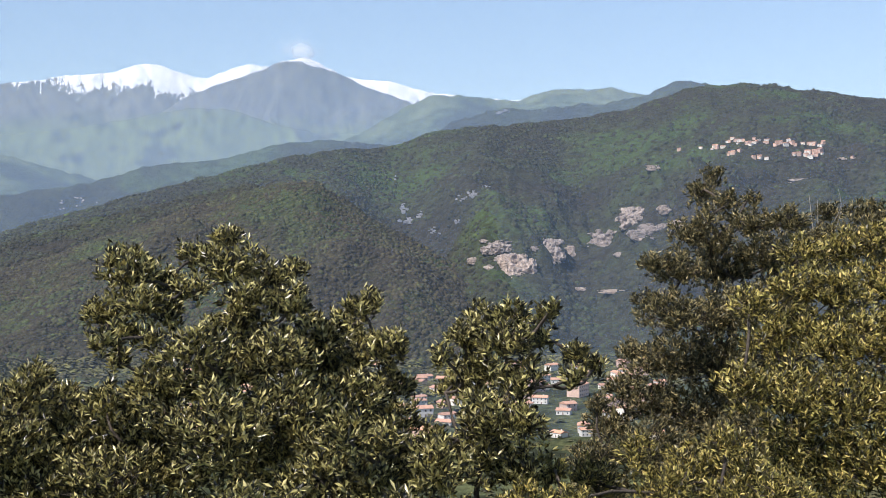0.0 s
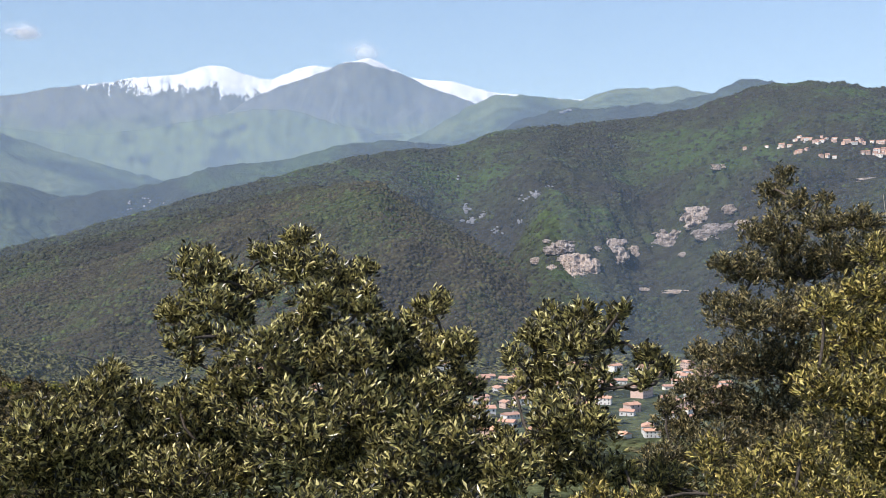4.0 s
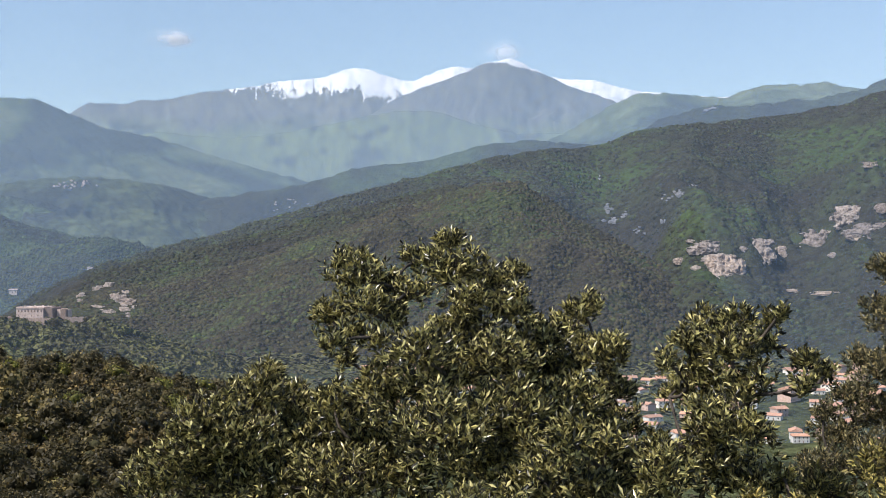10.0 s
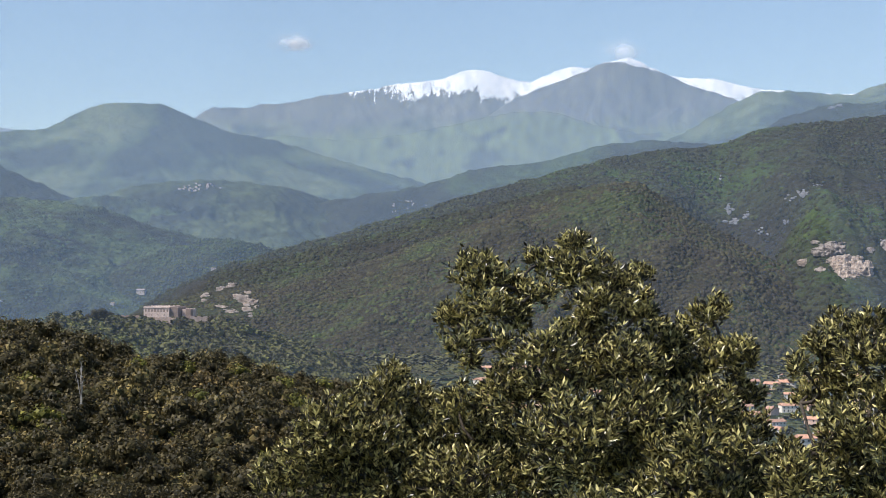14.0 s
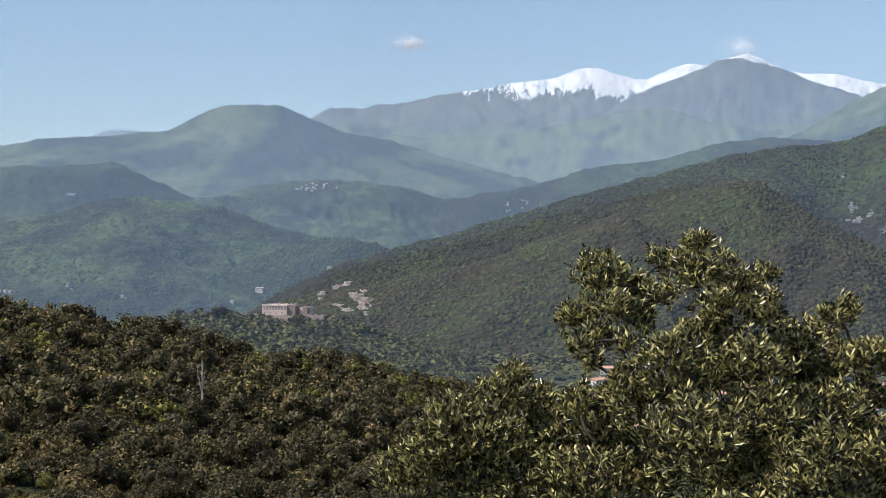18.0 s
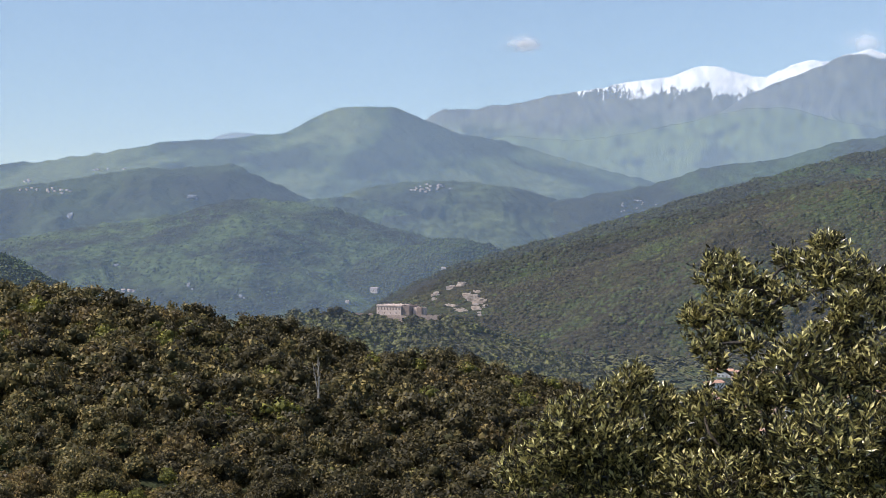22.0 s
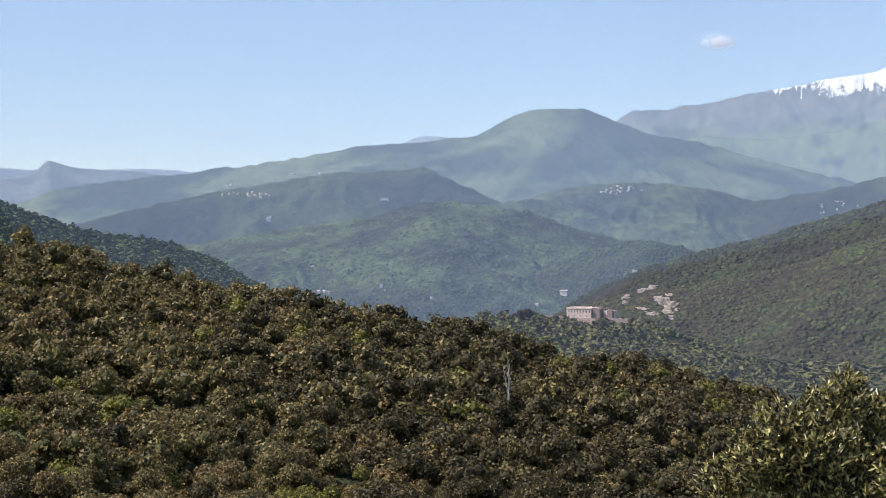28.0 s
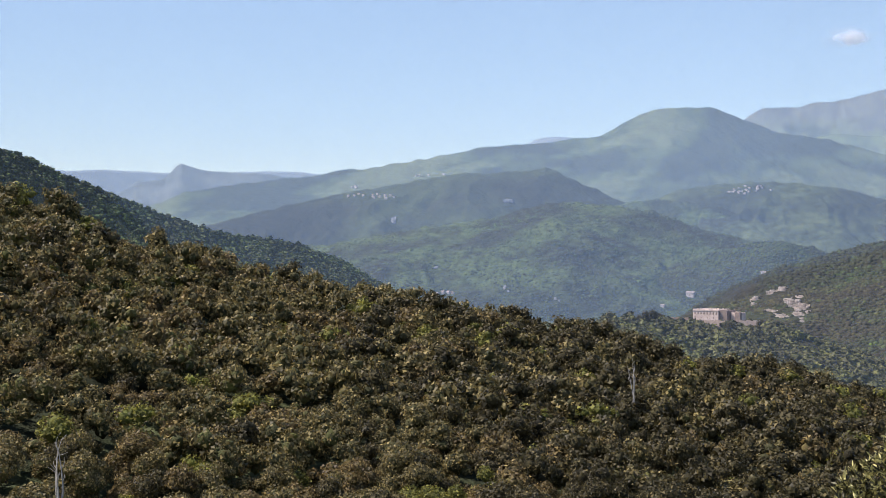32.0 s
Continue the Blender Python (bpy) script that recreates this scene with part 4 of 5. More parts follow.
# ---- the near wood on the slope ----
def wood_crown(seed, quads, leaf, detail, size=1.0):
    """A lumpy oak crown about 3.6 m across of many leaf clumps, standing on its trunk; foliage, core and trunk."""
    rng = np.random.default_rng(seed)
    lumps = []
    for k in range(rng.integers(7, 10)):
        a, rr = rng.uniform(0, 6.28), 1.2 * rng.uniform(0, 1) ** 0.5
        lumps.append((np.array([math.cos(a) * rr, math.sin(a) * rr, 3.3 + rng.uniform(-0.9, 0.9) - rr * 0.5]), rng.uniform(0.6, 1.2)))
    share = np.array([r * r for _, r in lumps])
    cnt = np.maximum(1, (quads * share / share.sum()).astype(int))
    bs, ns = [], []
    for (c, r), m in zip(lumps, cnt):
        u = rng.normal(0, 1, (m, 3))
        u[:, 2] = np.abs(u[:, 2]) * 0.9 - 0.25
        u /= np.linalg.norm(u, axis=1, keepdims=True)
        bs.append(c + u * (r * rng.uniform(0.75, 1.12, (m, 1))))
        ns.append(u)
    p, u = np.concatenate(bs), np.concatenate(ns)
    m = len(p)
    nrm = u + rng.normal(0, 0.55, (m, 3))
    nrm /= np.linalg.norm(nrm, axis=1, keepdims=True)
    t = np.cross(nrm, rng.normal(0, 1, (m, 3)))
    t /= np.linalg.norm(t, axis=1, keepdims=True)
    b = np.cross(nrm, t)
    s = rng.uniform(0.5, 1.3, (m, 1)) * leaf
    v = np.stack([p - t * s - b * s * 0.5, p + b * s + nrm * s * 0.3, p + t * s - b * s * 0.3], 1).reshape(-1, 3) * size
    f = np.arange(m * 3).reshape(-1, 3)
    iv, jf = ico(detail)
    core = joined([(iv * rng.uniform(0.72, 1.12, (len(iv), 1)) * r * 0.66 * size + c * size, jf) for c, r in lumps])
    trunk = tube([(0, 0, -0.6), (0.1, 0.05, 1.0), (0.0, 0.1, 2.4)], [0.16, 0.12, 0.08], 6)
    return (v, f), core, trunk


WOOD_MATS = [M_WOODLEAF, M_WOODLEAF_BROWN, M_WOODLEAF_BRIGHT, M_WOODLEAF_SHADE]
WOOD_LABELS = ["round dark green oak in a dense wood", "round brownish green oak in a dense wood", "young oak with bright spring leaves in a dense wood", "brown-green oak darkened for slope shade in a dense wood"]
rng_w = np.random.default_rng(60)
spots = []
for r in np.arange(93, 246, 2.55):
    step = math.degrees(2.55 / r)
    for az in np.arange(13.0, 62, step):
        a, d = az + rng_w.uniform(-0.45, 0.45) * step, r + rng_w.uniform(-1.2, 1.2)
        rc = float(line([(15, 240), (25, 235), (40, 222), (60, 200)], a))
        if d > rc + 4:
            continue
        tone = value_noise(np.array(a / 3.0), np.array(d / 14.0), 5) * 0.5 + rng_w.uniform(0, 1)
        kind = 2 if rng_w.uniform() < 0.055 else (1 if tone > 0.72 else 0)
        # shade-darkened tone grows commoner to the right, where the slope lies dimmer
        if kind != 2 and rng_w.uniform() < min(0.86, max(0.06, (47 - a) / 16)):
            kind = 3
        spots.append((a, d, kind, 0.58 + 0.72 * rng_w.uniform() ** 1.5, rng_w.uniform(0, 360), int(rng_w.integers(0, 4)), rng_w.uniform(0.8, 1.12)))
spots.sort(key=lambda q: q[1])


def spot_pose(a, d, size, turn, tall):
    p = aim(a, 0, d)
    p.z = float(ground_z(a, d)) - 0.2
    return Matrix.Translation(p) @ pose(0, 0, 0, 0, 0, turn) @ Matrix.Diagonal((size, size, size * tall, 1))


protos = {}
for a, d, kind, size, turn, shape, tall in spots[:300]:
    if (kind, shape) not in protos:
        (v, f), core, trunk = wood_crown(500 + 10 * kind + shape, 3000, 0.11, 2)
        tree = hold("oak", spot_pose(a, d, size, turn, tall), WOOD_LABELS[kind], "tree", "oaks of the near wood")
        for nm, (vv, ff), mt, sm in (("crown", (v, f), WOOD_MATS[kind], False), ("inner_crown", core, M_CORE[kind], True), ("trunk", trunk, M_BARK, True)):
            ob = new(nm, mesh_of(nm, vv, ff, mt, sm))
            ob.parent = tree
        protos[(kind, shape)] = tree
    else:
        src = protos[(kind, shape)]
        c = copy_thing(src, Matrix.Identity(4))
        c.matrix_world = spot_pose(a, d, size, turn, tall)
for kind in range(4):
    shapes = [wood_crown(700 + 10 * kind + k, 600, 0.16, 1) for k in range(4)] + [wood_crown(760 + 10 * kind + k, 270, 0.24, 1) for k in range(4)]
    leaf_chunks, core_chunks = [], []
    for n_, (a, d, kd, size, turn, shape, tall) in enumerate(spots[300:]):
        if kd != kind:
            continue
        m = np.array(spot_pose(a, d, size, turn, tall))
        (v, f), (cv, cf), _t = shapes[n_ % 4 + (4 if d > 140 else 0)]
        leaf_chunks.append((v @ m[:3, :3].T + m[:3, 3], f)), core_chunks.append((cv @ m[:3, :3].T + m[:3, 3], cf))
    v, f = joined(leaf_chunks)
    wood = tagged(new("oak_wood", mesh_of("oak_wood", v, f, WOOD_MATS[kind])), ["dense wood of dark green oaks", "brownish oaks through the dense wood", "bright spring oaks through the dense wood", "oaks darkened for slope shade through the dense wood"][kind], "trees", "", "stuff")
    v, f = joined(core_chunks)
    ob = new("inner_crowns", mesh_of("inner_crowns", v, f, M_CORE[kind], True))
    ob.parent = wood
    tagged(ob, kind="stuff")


def dead_tree(az, el, dist, size, seed):
    rng = np.random.default_rng(seed)
    p = aim(az, el, dist)
    tree = hold("dead_tree", Matrix.Translation(p) @ Matrix.Scale(size, 4), "bare pale grey dead tree among green oaks", "tree", "dead trees in the wood")
    for k in range(3):
        top = np.array([rng.normal(0, 0.5), rng.normal(0, 0.3), 4.6 + rng.uniform(-0.8, 0.8)])
        path = bend((0.1 * k, 0, -2), top, 0.04, rng, 7)
        v, f = tube(path, np.linspace(0.11, 0.025, 7), 6)
        ob = new("trunk", mesh_of("trunk", v, f, M_DEAD, True))
        ob.parent = tree
        for i in range(7):
            s = np.array(path[rng.integers(3, 7)])
            e = s + np.array([rng.normal(0, 0.5), rng.normal(0, 0.4), rng.uniform(0.3, 1.1)])
            v, f = tube(bend(s, e, 0.1, rng, 4), np.linspace(0.035, 0.008, 4), 4)
            ob = new("branch", mesh_of("branch", v, f, M_DEAD, True))
            ob.parent = tree


for (a, e, r), d, sz in zip([(56.94, -10.58, 0.26), (31.07, -6.3, 0.26)], (96, 140), (0.85, 0.6)):
    dead_tree(a, e, d, sz, int(d))


# ---- buildings ----
def house(m, w, d, h, wall_mat, label, category, group, storeys=1, name="house", roof_mat=None):
    """A rendered house under a low tiled roof, with windows and a door towards the front."""
    top = hold(name, m, label, category, group)
    bm = box(bmesh.new(), -w / 2, w / 2, -d / 2, d / 2, -3, h)
    part("wall", bm, wall_mat, top)
    bm = bmesh.new()
    e, rise = 0.5, d * 0.2
    lo = [bm.verts.new(p) for p in ((-w / 2 - e, -d / 2 - e, h), (w / 2 + e, -d / 2 - e, h), (w / 2 + e, d / 2 + e, h), (-w / 2 - e, d / 2 + e, h))]
    hi = [bm.verts.new(p) for p in ((-w / 2 - e, -d / 2 - e, h + 0.25), (w / 2 + e, -d / 2 - e, h + 0.25), (w / 2 + e, d / 2 + e, h + 0.25), (-w / 2 - e, d / 2 + e, h + 0.25))]
    rg = [bm.verts.new((-w / 2 - e, 0, h + rise + 0.25)), bm.verts.new((w / 2 + e, 0, h + rise + 0.25))]
    for f in ((lo[3], lo[2], lo[1], lo[0]), (lo[0], lo[1], hi[1], hi[0]), (lo[1], lo[2], hi[2], hi[1]), (lo[2], lo[3], hi[3], hi[2]), (lo[3], lo[0], hi[0], hi[3]),
              (hi[0], hi[1], rg[1], rg[0]), (hi[2], hi[3], rg[0], rg[1]), (hi[1], hi[2], rg[1]), (hi[3], hi[0], rg[0])):
        bm.faces.new(f)
    roof = part("roof", bm, roof_mat or M_ROOF, top, "low pitched terracotta tile roof")
    part("chimney", box(bmesh.new(), w * 0.2, w * 0.2 + 0.7, -0.2, 0.5, h + rise * 0.4, h + rise + 1.1), wall_mat, roof)
    n = max(2, int(w / 3.4))
    for s in range(storeys):
        for k in range(n):
            x = -w / 2 + (k + 0.5) * w / n
            z = 1.0 + s * 2.9
            if s == 0 and k == n // 2:
                part("door", box(bmesh.new(), x - 0.5, x + 0.5, -d / 2 - 0.06, -d / 2 + 0.1, 0, 2.1), M_DARKSTONE, top)
                continue
            win = part("window", box(bmesh.new(), x - 0.55, x + 0.55, -d / 2 - 0.05, -d / 2 + 0.1, z, z + 1.35), M_DARKSTONE, top)
            part("pane", box(bmesh.new(), x - 0.45, x + 0.45, -d / 2 - 0.08, -d / 2, z + 0.1, z + 1.25), M_GLASS, win)
    return top


KINDS = [(11, 8, 3.4, M_RENDER, 1, "cream rendered house with a terracotta roof"), (14, 9, 5.8, M_RENDER, 2, "two-storey pale house with a tiled roof"),
         (10, 9, 5.6, M_RENDER2, 2, "pinkish two-storey house with a tiled roof"), (18, 10, 8.8, M_RENDER2, 3, "pink three-storey block with rows of windows"),
         (12, 8, 4.2, M_FARWALL, 1, "small pale far house on a hillside"), (9, 8, 5.6, M_FARWALL, 2, "small pinkish far house in a hamlet")]
first = {}


def put_house(kind, at, turn, size, group, category="house"):
    far = math.hypot(at[0], at[1])
    CLEAR.append((face_eye(at), math.degrees(math.atan2(at[2] + 2 - EYE, far)), math.degrees(9 * size / far), math.degrees(7 * size / far)))
    m = Matrix.Translation(at) @ pose(0, 0, 0, 0, 0, turn) @ Matrix.Scale(size, 4)
    if kind not in first:
        w, d, h, mt, st, lb = KINDS[kind]
        first[kind] = house(m, w, d, h, mt, lb, category, group, st, roof_mat=M_FARROOF if kind > 3 else None)
        return first[kind]
    c = copy_thing(first[kind], Matrix.Identity(4))
    c.matrix_world = m
    c["group"] = group
    return c


def face_eye(p):
    return math.degrees(math.atan2(-p[0], p[1]))


rng_h = np.random.default_rng(80)
# town on the valley floor
n_town = 0
for k in range(900):
    a, d = rng_h.uniform(-10.5, 13.0), rng_h.uniform(610, 1010)
    p = aim(a, 0, d)
    if any((p.xy - q).length < 12.5 for q in first.get("spots", [])):
        continue
    first.setdefault("spots", []).append(p.xy.copy())
    p.z = on_slope("ground", p.x, p.y).z
    put_house([0, 0, 1, 1, 1, 1, 2, 3][rng_h.integers(0, 8)], p, face_eye(p) + rng_h.normal(0, 35), rng_h.uniform(0.55, 0.85), "houses of the valley town")
    n_town += 1
    if n_town >= 150:
        break
# hamlet on the large hillside
for (a, e, s), cnt in zip([(-12.27, 4.47, 0.42), (-13.21, 4.7, 0.57), (-14.31, 4.68, 0.57), (-15.41, 4.56, 0.52), (-13.21, 4.2, 0.52), (-16.61, 4.48, 0.63), (-16.25, 4.04, 0.52), (-16.73, 4.18, 0.47), (-14.31, 3.95, 0.36), (-18.15, 3.9, 0.13), (-10.77, 4.37, 0.1)], (8, 9, 9, 8, 6, 10, 9, 7, 4, 1, 1)):
    for k in range(cnt):
        h = slope_hit("main", a + rng_h.normal(0, 0.6) * s, e + rng_h.normal(0, 0.1) * s)
        if h[0]:
            put_house([0, 2, 2, 1][rng_h.integers(0, 4)], h[0], face_eye(h[0]) - 15 + rng_h.normal(0, 20), rng_h.uniform(0.34, 0.6), "houses of the hillside hamlet")
# farms and hamlets farther off
for key, spots_, cnt, size in (("terrace", [(26.32, 2.69, 0.52), (25.64, 2.83, 0.63)], 14, 0.38), ("cone", [(42.74, 2.53, 0.42), (43.93, 2.56, 0.68), (44.48, 2.95, 0.42), (42.4, 2.54, 0.42)], 6, 0.45), ("knob", [(43.46, 2.96, 0.63), (40.67, 3.46, 0.42), (39.86, 3.22, 0.13), (39.54, 3.43, 0.52)], 4, 0.55), ("mid_valley", [(16.33, 2.04, 0.89), (16.9, 1.9, 0.9)], 6, 0.28),
                               ("spur", [(5.89, 3.1, 0.08)], 1, 0.9), ("hump", [(25.25, -0.93, 0.1)], 2, 0.38), ("hump", [(28.42, -1.95, 0.0)], 1, 0.95), ("green", [(39.56, -1.93, 0.42)], 4, 0.5), ("green", [(28.63, -1.94, 0.03), (28.45, -1.86, 0.03), (28.25, -1.91, 0.03), (29.66, -2.46, 0.05)], 1, 0.5)):
    for a, e, s in spots_:
        for k in range(cnt):
            h = slope_hit(key, a + rng_h.normal(0, 0.5) * s, e + rng_h.normal(0, 0.12) * s)
            if h[0]:
                put_house(int(rng_h.integers(4, 6)), h[0], face_eye(h[0]) - 35 + rng_h.normal(0, 20), size * rng_h.uniform(0.8, 1.2), "scattered far houses")


# ---- the castle ----
def castle(az, el, dist):
    at = aim(az, el, dist)
    CLEAR.append((az + 0.5, el + 0.25, 2.6, 0.3))
    top = hold("castle", Matrix.Translation(at) @ pose(0, 0, 0, 0, 0, az - 24) @ Matrix.Scale(0.88, 4), "ruined stone castle with a square keep on a wooded hill", "castle")
    def block(name, x0, x1, y0, y1, z0, z1, mat, label="", teeth=0.0):
        bm = box(bmesh.new(), x0, x1, y0, y1, z0, z1)
        if teeth:
            n = max(2, int((x1 - x0) / teeth))
            r = random.Random(n)
            for k in range(n):
                xa = x0 + (x1 - x0) * k / n
                for yy in (y0, y1 - 0.8):
                    box(bm, xa, xa + (x1 - x0) / n * 0.62, yy, yy + 0.8, z1, z1 + r.uniform(0.2, 0.9))
            m = max(2, int((y1 - y0) / teeth))
            for k in range(1, m):
                ya = y0 + (y1 - y0) * k / m
                for xx in (x0, x1 - 0.8):
                    box(bm, xx, xx + 0.8, ya, ya + (y1 - y0) / m * 0.6, z1, z1 + r.uniform(0.2, 0.9))
        return part(name, bm, mat, top, label)
    keep = block("keep", -26, -3, 0, 24, -6, 8.4, M_STONE, "square keep with a worn top edge", 2.2)
    for k in range(8):
        x = -24 + k * 2.75
        w = part("window", box(bmesh.new(), x - 0.55, x + 0.55, -0.12, 0.3, 4.6, 6.6), M_DARKSTONE, keep)
        if k % 2 == 0:
            part("window", box(bmesh.new(), x - 0.4, x + 0.4, -0.12, 0.3, 1.2, 2.6), M_DARKSTONE, keep)
    for k in range(5):
        y = 3 + k * 4.0
        part("window", box(bmesh.new(), 3.7, 4.12, y - 0.5, y + 0.5, 4.6, 6.4), M_DARKSTONE, keep)
    block("parapet", -26.4, -2.8, -0.4, 0.5, 7.6, 8.2, M_STONE, "stone string course")
    # added block, coloured dark to imitate the keep's right face in shade
    block("tower", -3, 4, 2, 20, -6, 8.0, M_DARKSTONE, "dark block in place of the shaded side of the keep", 2.4)
    block("wing", 5, 13, 8, 20, -6, 6.2, M_STONE, "lower wing beside the keep", 2.5)
    block("turret", 9.5, 14, 5, 9.5, -6, 6.4, M_DARKSTONE, "small square turret", 1.5)
    block("curtain_wall", -27, 6, -7, -5.8, -8, -0.2, M_WORN, "broken terrace wall below the keep", 3.0)
    block("curtain_wall", -54, -27, -4, -2.8, -8, 0.8, M_DARKSTONE, "low broken wall", 4.0)
    block("curtain_wall", 14, 32, 4, 5.2, -8, 0.2, M_WORN, "low pale wall", 5.0)
    block("curtain_wall", 4.8, 6, -5.8, 8, -8, 0.4, M_DARKSTONE)


castle([(27.07, -3.06, 0.03)][0][0], [(27.07, -3.06, 0.03)][0][1], 940)
# trees round the castle: dark ones beside it, bright young ones on the terrace below
for k, (a, e, r, q) in enumerate([(30.3, -2.95, 0.05, 3), (30.07, -2.85, 0.06, 3), (29.84, -2.87, 0.05, 3), (29.63, -2.77, 0.04, 3), (30.48, -2.9, 0.06, 3), (30.74, -2.96, 0.05, 3), (26.74, -3.59, 0.06, 3), (26.53, -3.39, 0.04, 3), (25.32, -3.42, 0.05, 3), (25.57, -3.53, 0.04, 0), (28.32, -3.51, 0.04, 2), (28.68, -3.41, 0.03, 2), (28.99, -3.56, 0.04, 2), (29.35, -3.46, 0.04, 2), (29.71, -3.52, 0.04, 2), (27.86, -3.71, 0.04, 2), (30.12, -3.62, 0.04, 2), (27.35, -3.75, 0.04, 0), (28.12, -3.97, 0.04, 3), (24.36, -3.67, 0.04, 2), (24.69, -3.82, 0.04, 3)]):
    h = slope_hit("castle", a, e)[0]
    if h is None:
        h = aim(a, e, 945)
        h.z -= 5
    c = copy_thing(protos[(int(q), k % 3)], Matrix.Identity(4))
    c.matrix_world = Matrix.Translation(h - Vector((0, 0, 2.0))) @ pose(0, 0, 0, 0, 0, k * 77) @ Matrix.Scale(r * 36, 4)
    c["group"] = "trees round the castle"


# ---- bare rock on the hills ----
def rock(key, az, el, wide, tall, seed, label="pale bare rock face or road cut on the wooded slope", group="rock faces", mat=M_ROCK):
    """A broken cliff set in the slope; wide and tall in degrees as seen."""
    hit, nrm = slope_hit(key, az, el)
    if hit is None:
        return
    CLEAR.append((az, el - tall * 0.1, wide * 1.1, tall * 1.15))
    d = math.hypot(hit.x, hit.y)
    w, h = d * math.tan(radians(wide)) * 1.2, d * math.tan(radians(tall)) * 1.2
    w_ = min(w, 1.6 * h)
    nu, nv = (64, 44) if wide > 0.25 else (30, 20)
    u, v = np.meshgrid(np.linspace(-1, 1, nu), np.linspace(-1, 1, nv), indexing="ij")
    ragged = fbm(u * 2.6 + seed, v * 2.6, 5, seed)
    rho = np.sqrt(u * u + (v * (0.9 + 0.25 * (v < 0))) ** 2) * 1.1 + 0.75 * ragged
    rho = np.maximum(rho, (np.maximum(np.abs(u), np.abs(v)) - 0.75) * 4)
    proud = np.sqrt(np.clip(1 - rho, 0, 1))
    cracks = fbm(u * 4.5 + 3, v * 3.6 + u, 6, seed + 4, True)
    ledge = fbm(u * 1.5, v * 4.5, 4, seed + 8)
    y = v * h * 1.3 - w_ * (0.42 * proud + (0.3 * cracks + 0.2 * ledge) * (proud > 0)) + np.where(proud > 0, 0, w_ * 0.7)
    x, z = u * w + ledge * w * 0.06, v * h + cracks * h * 0.08
    turn = radians(face_eye(hit))
    c, s = math.cos(turn), math.sin(turn)
    v = np.stack([x * c - y * s, x * s + y * c, z], -1).reshape(-1, 3)
    i, j = np.meshgrid(np.arange(nu - 1), np.arange(nv - 1), indexing="ij")
    q = (i * nv + j).ravel()
    bf = np.stack([q, q + nv, q + nv + 1, q + 1], -1)
    bf = bf[(proud.ravel()[bf] > 0).any(1)]
    ob = new("rock_face", mesh_of("rock_face", v, bf, mat, False))
    ob.matrix_world = Matrix.Translation(hit - Vector((hit.x, hit.y, 0)).normalized() * w_ * 0.12)
    tagged(ob, label, "rock", group)


# the last four, very flat, stand in for pale road cuts and walls
for k, (a, e, r, q) in enumerate([(-2.5, -0.04, 0.7, 0.45), (-1.41, -0.61, 0.26, 0.6), (-3.41, -0.98, 0.78, 0.75), (-4.96, -0.25, 0.57, 0.95), (-5.87, -0.25, 0.29, 0.8), (-7.36, 0.16, 0.78, 0.7), (-8.81, 1.29, 0.78, 0.62), (-10.08, 1.69, 0.29, 0.7), (-9.7, 0.77, 0.68, 0.4), (-8.94, 0.52, 0.47, 0.5), (-2.76, -0.56, 0.36, 0.5), (-10.71, 0.97, 0.47, 0.5), (-9.58, 3.59, 0.29, 0.5), (-6.38, -1.91, 0.36, 0.2), (-7.87, -2.03, 0.68, 0.13), (-16.01, 2.97, 0.52, 0.12), (-18.04, 3.87, 0.36, 0.16)]):
    rock("main", a, e, r, r * q, 200 + k)
    for i in range(3 if r > 0.3 else 0):     # loose pieces round the face
        rock("main", a + rng_h.normal(0, 0.75) * r, e + rng_h.normal(0, 0.6) * r * q, r * 0.28, r * q * 0.24, 600 + 10 * k + i, "loose pale rock beside the rock face", "loose rocks")
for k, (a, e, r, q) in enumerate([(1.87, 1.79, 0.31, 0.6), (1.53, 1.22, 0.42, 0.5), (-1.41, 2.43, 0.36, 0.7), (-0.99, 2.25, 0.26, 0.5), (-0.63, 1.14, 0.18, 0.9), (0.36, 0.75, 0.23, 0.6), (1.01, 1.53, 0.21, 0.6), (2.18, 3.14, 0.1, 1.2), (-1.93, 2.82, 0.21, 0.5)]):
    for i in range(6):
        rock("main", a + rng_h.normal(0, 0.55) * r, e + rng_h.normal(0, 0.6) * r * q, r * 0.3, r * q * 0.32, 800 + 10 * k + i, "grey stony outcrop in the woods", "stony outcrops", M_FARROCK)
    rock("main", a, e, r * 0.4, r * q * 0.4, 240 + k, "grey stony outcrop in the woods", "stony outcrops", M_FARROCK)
for k, (a, e, r, q) in enumerate([(23.56, -2.46, 0.31, 1), (23.91, -2.34, 0.36, 0.8), (24.19, -2.19, 0.21, 0.9), (23.76, -2.79, 0.31, 0.6), (24.44, -2.85, 0.31, 0.5), (24.94, -2.63, 0.26, 0.4), (24.42, -1.68, 0.26, 0.7), (24.92, -1.83, 0.23, 0.8), (25.57, -2.12, 0.18, 1), (25.67, -2.35, 0.13, 1), (24.02, -1.16, 0.21, 0.4), (24.62, -1.37, 0.31, 0.3), (25.2, -0.86, 0.16, 0.5), (24.12, -1.45, 0.16, 0.5), (23.69, -2, 0.21, 0.6)]):
    rock("spur", a, e, r * 0.85, r * q * 0.7, 260 + k, "old stone terraces and rock on the slope", "stone terraces")
    for i in range(3):
        rock("spur", a + rng_h.normal(0, 0.7) * r, e + rng_h.normal(0, 0.7) * r * q, r * 0.36, r * q * 0.3, 900 + 10 * k + i, "loose stones of the old terraces", "loose terrace stones")
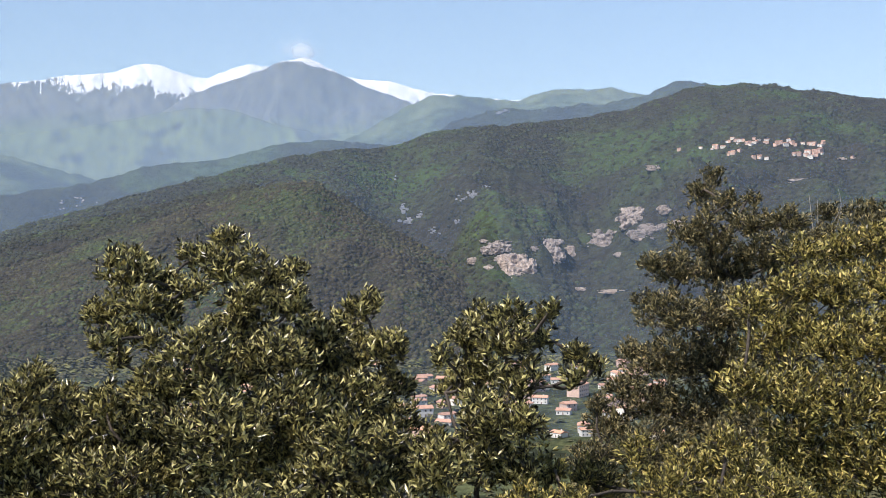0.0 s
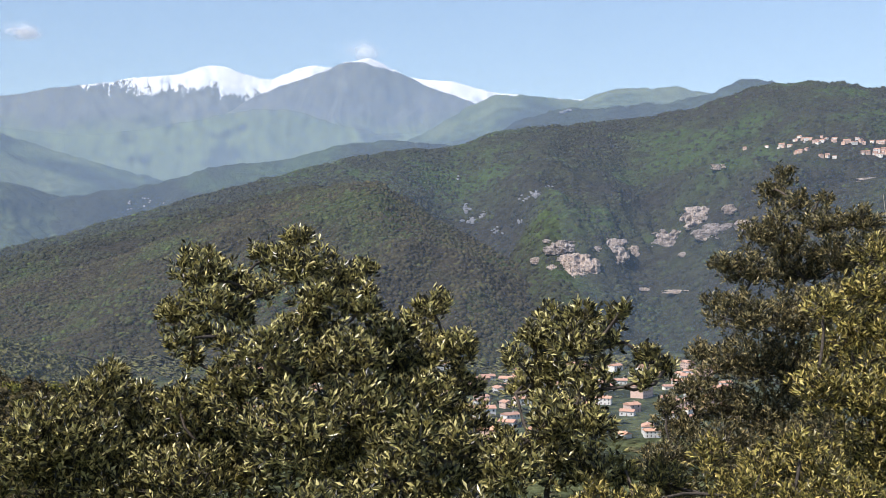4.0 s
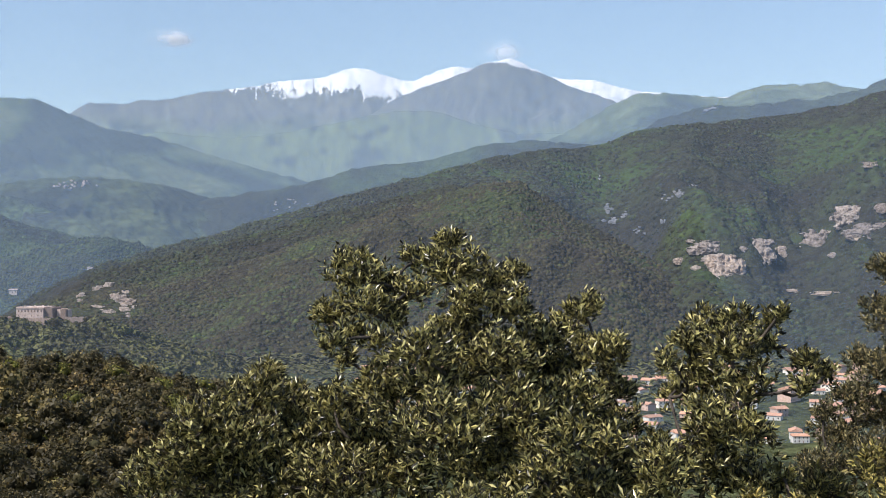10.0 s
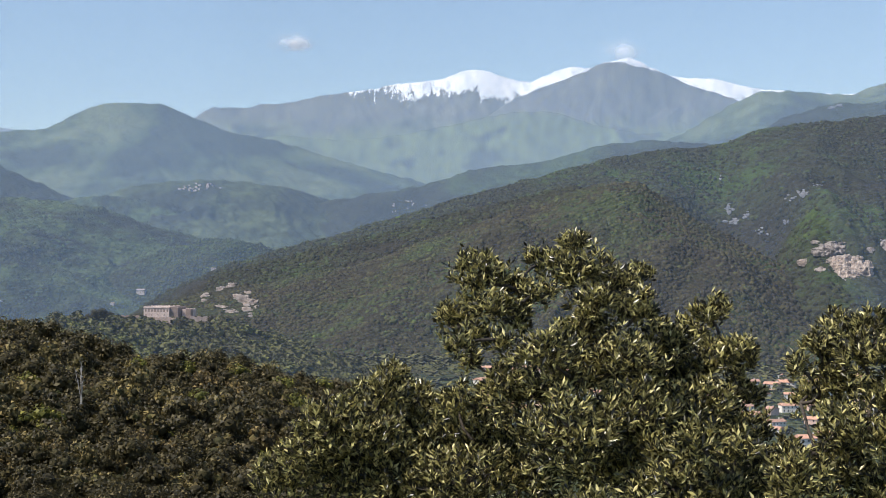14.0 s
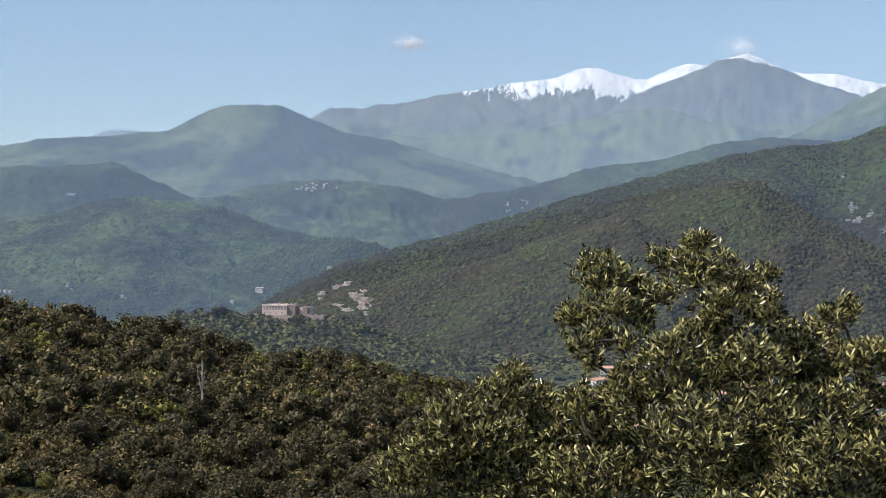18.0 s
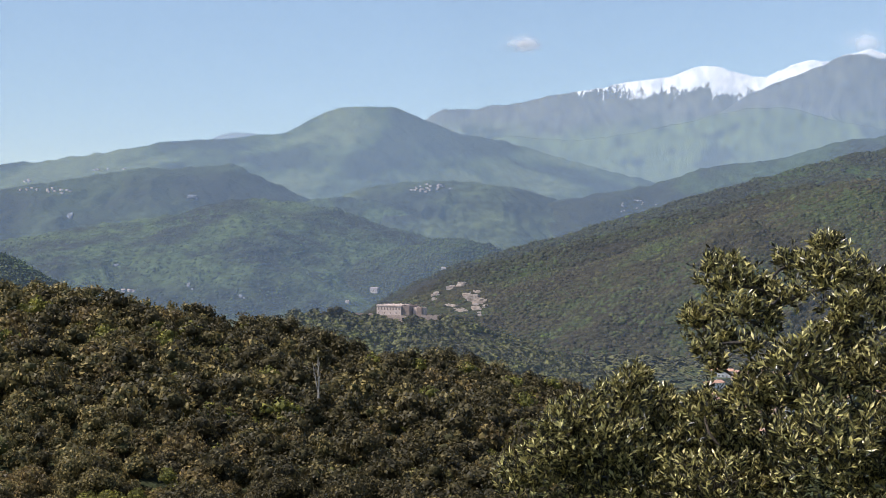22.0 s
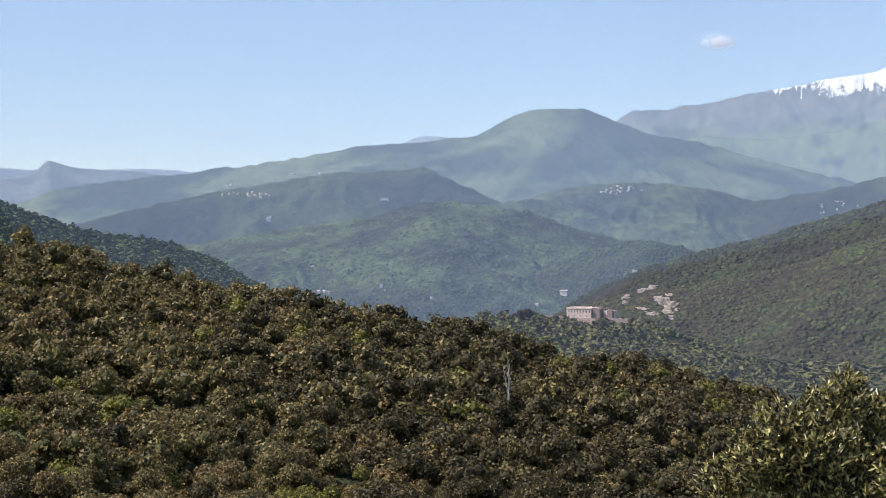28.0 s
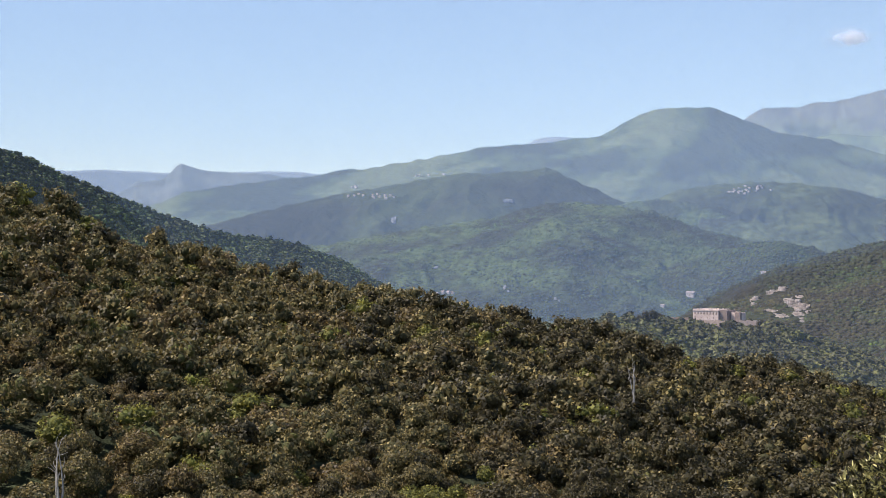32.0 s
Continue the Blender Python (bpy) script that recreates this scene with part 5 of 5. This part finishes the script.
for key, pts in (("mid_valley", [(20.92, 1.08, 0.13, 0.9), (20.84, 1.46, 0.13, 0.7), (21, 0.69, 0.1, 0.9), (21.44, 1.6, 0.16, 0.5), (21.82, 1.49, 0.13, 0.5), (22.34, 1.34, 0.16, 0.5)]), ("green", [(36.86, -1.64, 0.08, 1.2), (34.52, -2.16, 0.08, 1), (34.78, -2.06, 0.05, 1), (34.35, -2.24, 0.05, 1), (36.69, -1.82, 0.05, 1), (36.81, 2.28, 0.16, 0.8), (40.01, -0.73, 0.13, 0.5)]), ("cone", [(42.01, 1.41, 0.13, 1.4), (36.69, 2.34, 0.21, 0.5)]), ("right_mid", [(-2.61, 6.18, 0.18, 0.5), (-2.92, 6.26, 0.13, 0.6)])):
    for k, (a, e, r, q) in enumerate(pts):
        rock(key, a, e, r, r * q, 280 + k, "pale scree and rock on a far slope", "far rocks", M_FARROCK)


# ---- small clouds ----
def cloud(az, el, wide, tall, seed, label, thick=0.9, tilt=0):
    m, n, l, b = mat_new("self_lit_cloud", 1.0, 0.0)
    b.inputs["Base Color"].default_value = (0.9, 0.9, 0.9, 1)
    # glow added in place of sunlight that the flat sheet hardly catches
    b.inputs["Emission Color"].default_value, b.inputs["Emission Strength"].default_value = (1.0, 0.92, 0.9, 1), 0.3
    tc = n.new("ShaderNodeTexCoord").outputs["Generated"]
    mp = n.new("ShaderNodeMapping")
    mp.inputs["Location"].default_value, mp.inputs["Scale"].default_value = (-1, 0, -1), (2, 0, 2)
    l.new(tc, mp.inputs["Vector"])
    g = n.new("ShaderNodeTexGradient")
    g.gradient_type = "SPHERICAL"
    l.new(mp.outputs[0], g.inputs[0])
    nz = noise_node(n, l, 3.0, 6, 0.62, tc, (1.0 + seed * 0.1, 1, 0.7))
    mu = n.new("ShaderNodeMath")
    mu.operation = "MULTIPLY_ADD"
    l.new(nz, mu.inputs[0])
    mu.inputs[1].default_value, mu.inputs[2].default_value = 2.2, -1.15
    ad = n.new("ShaderNodeMath")
    l.new(mu.outputs[0], ad.inputs[0]), l.new(g.outputs["Fac"], ad.inputs[1])
    s = n.new("ShaderNodeMath")
    s.operation = "MULTIPLY"
    l.new(band(n, l, ad.outputs[0], 0.08, 0.75), s.inputs[0])
    l.new(g.outputs["Fac"], s.inputs[1])
    t = n.new("ShaderNodeMath")
    t.operation, t.use_clamp = "MULTIPLY", True
    t.inputs[1].default_value = thick * 1.6
    l.new(s.outputs[0], t.inputs[0])
    l.new(t.outputs[0], b.inputs["Alpha"])
    d = 4780
    w, h = d * math.tan(radians(wide)), d * math.tan(radians(tall))
    u, v_ = np.meshgrid(np.linspace(-1, 1, 13), np.linspace(-1, 1, 9), indexing="ij")
    vs = np.stack([u * w, (u * u + v_ * v_) * w * 0.15, v_ * h], -1).reshape(-1, 3)
    i, j = np.meshgrid(np.arange(12), np.arange(8), indexing="ij")
    q = (i * 9 + j).ravel()
    ob = new("cloud", mesh_of("cloud", vs, np.stack([q, q + 9, q + 10, q + 1], -1), m, True))
    ob.matrix_world = Matrix.Translation(aim(az, el, d)) @ pose(0, 0, 0, 0, tilt, az)
    tagged(ob, label, "cloud", "", "structure")


for (a, e, r), tall, sd, lb, th in zip([(21.62, 9.37, 1.35), (6.6, 8.98, 1.41)], (0.6, 0.75), (1, 2), ("small white fair-weather cloud", "thin wisp of cloud over the summit"), (0.75, 0.4)):
    cloud(a, e, r, tall, sd, lb, th)


# crowns of the woods on the nearer hills
def radii(n, lo, hi, seed):
    return np.random.default_rng(seed).uniform(lo, hi, n)


def opened(p):
    a = np.degrees(np.arctan2(-p[:, 0], p[:, 1]))
    e = np.degrees(np.arctan2(p[:, 2] + 2 - EYE, np.hypot(p[:, 0], p[:, 1])))
    keep = np.ones(len(p), bool)
    for ca, ce, w, h in CLEAR:
        keep &= ((a - ca) / w) ** 2 + ((e - ce) / h) ** 2 > 1
    # grassy openings here and there
    keep &= fbm(p[:, 0] / 120, p[:, 1] / 120, 4, 91) < 0.4
    return p[keep]


for nm, g, cnt, lo, hi, sd, rng_v, mt, flat, tf, heart in (
        ("hill_woods", G_MAIN, 20000, 2.2, 4.8, 41, (0.0, 1.0), M_CROWN_MAIN, 0.95, 0, True), ("spur_woods", G_SPUR, 17000, 1.8, 3.9, 42, (0.0, 1.0), M_CROWN_SPUR, 0.95, 0, True),
        ("hump_woods", G_HUMP, 4500, 1.5, 3.2, 49, (0.0, 1.0), M_CROWN_DARK, 0.9, 0, True), ("green_hill_woods", G_GREEN, 10000, 1.5, 3.6, 47, (0.0, 1.0), M_CROWN_GREEN, 0.85, 0, True),
        ("castle_woods", G_CASTLE, 4600, 1.7, 4.6, 43, (0.1, 1.0), M_CROWN_VALLEY, 0.8, 26, True), ("left_woods", G_LEFT, 5200, 2.0, 4.8, 44, (0.3, 1.0), M_CROWN_LEFT, 0.8, 18, True)):
    pts = opened(scatter(g, cnt, sd, *rng_v))
    crown_field(nm, pts, radii(len(pts), lo, hi, sd), mt, "dense wood of evergreen oaks covering the slope", "trees", 1, sd, flat, tf, heart)
_rng = np.random.default_rng(45)
_a, _d = _rng.uniform(-24, 34, 6500), np.sqrt(_rng.uniform(430 ** 2, 1120 ** 2, 6500))
_p = np.stack([-np.sin(np.radians(_a)) * _d, np.cos(np.radians(_a)) * _d, ground_z(_a, _d)], -1)
_keep = (np.abs(fbm(_p[:, 0] / 70, _p[:, 1] / 70, 3, 77)) > 0.07) & ((_a < -10) | (_a > 13) | (_rng.uniform(0, 1, 6500) < 0.6))
crown_field("valley_woods", _p[_keep], radii(int(_keep.sum()), 2.2, 4.6, 46), M_CROWN_VALLEY, "trees and hedges along the valley floor", "trees", 1, 46)
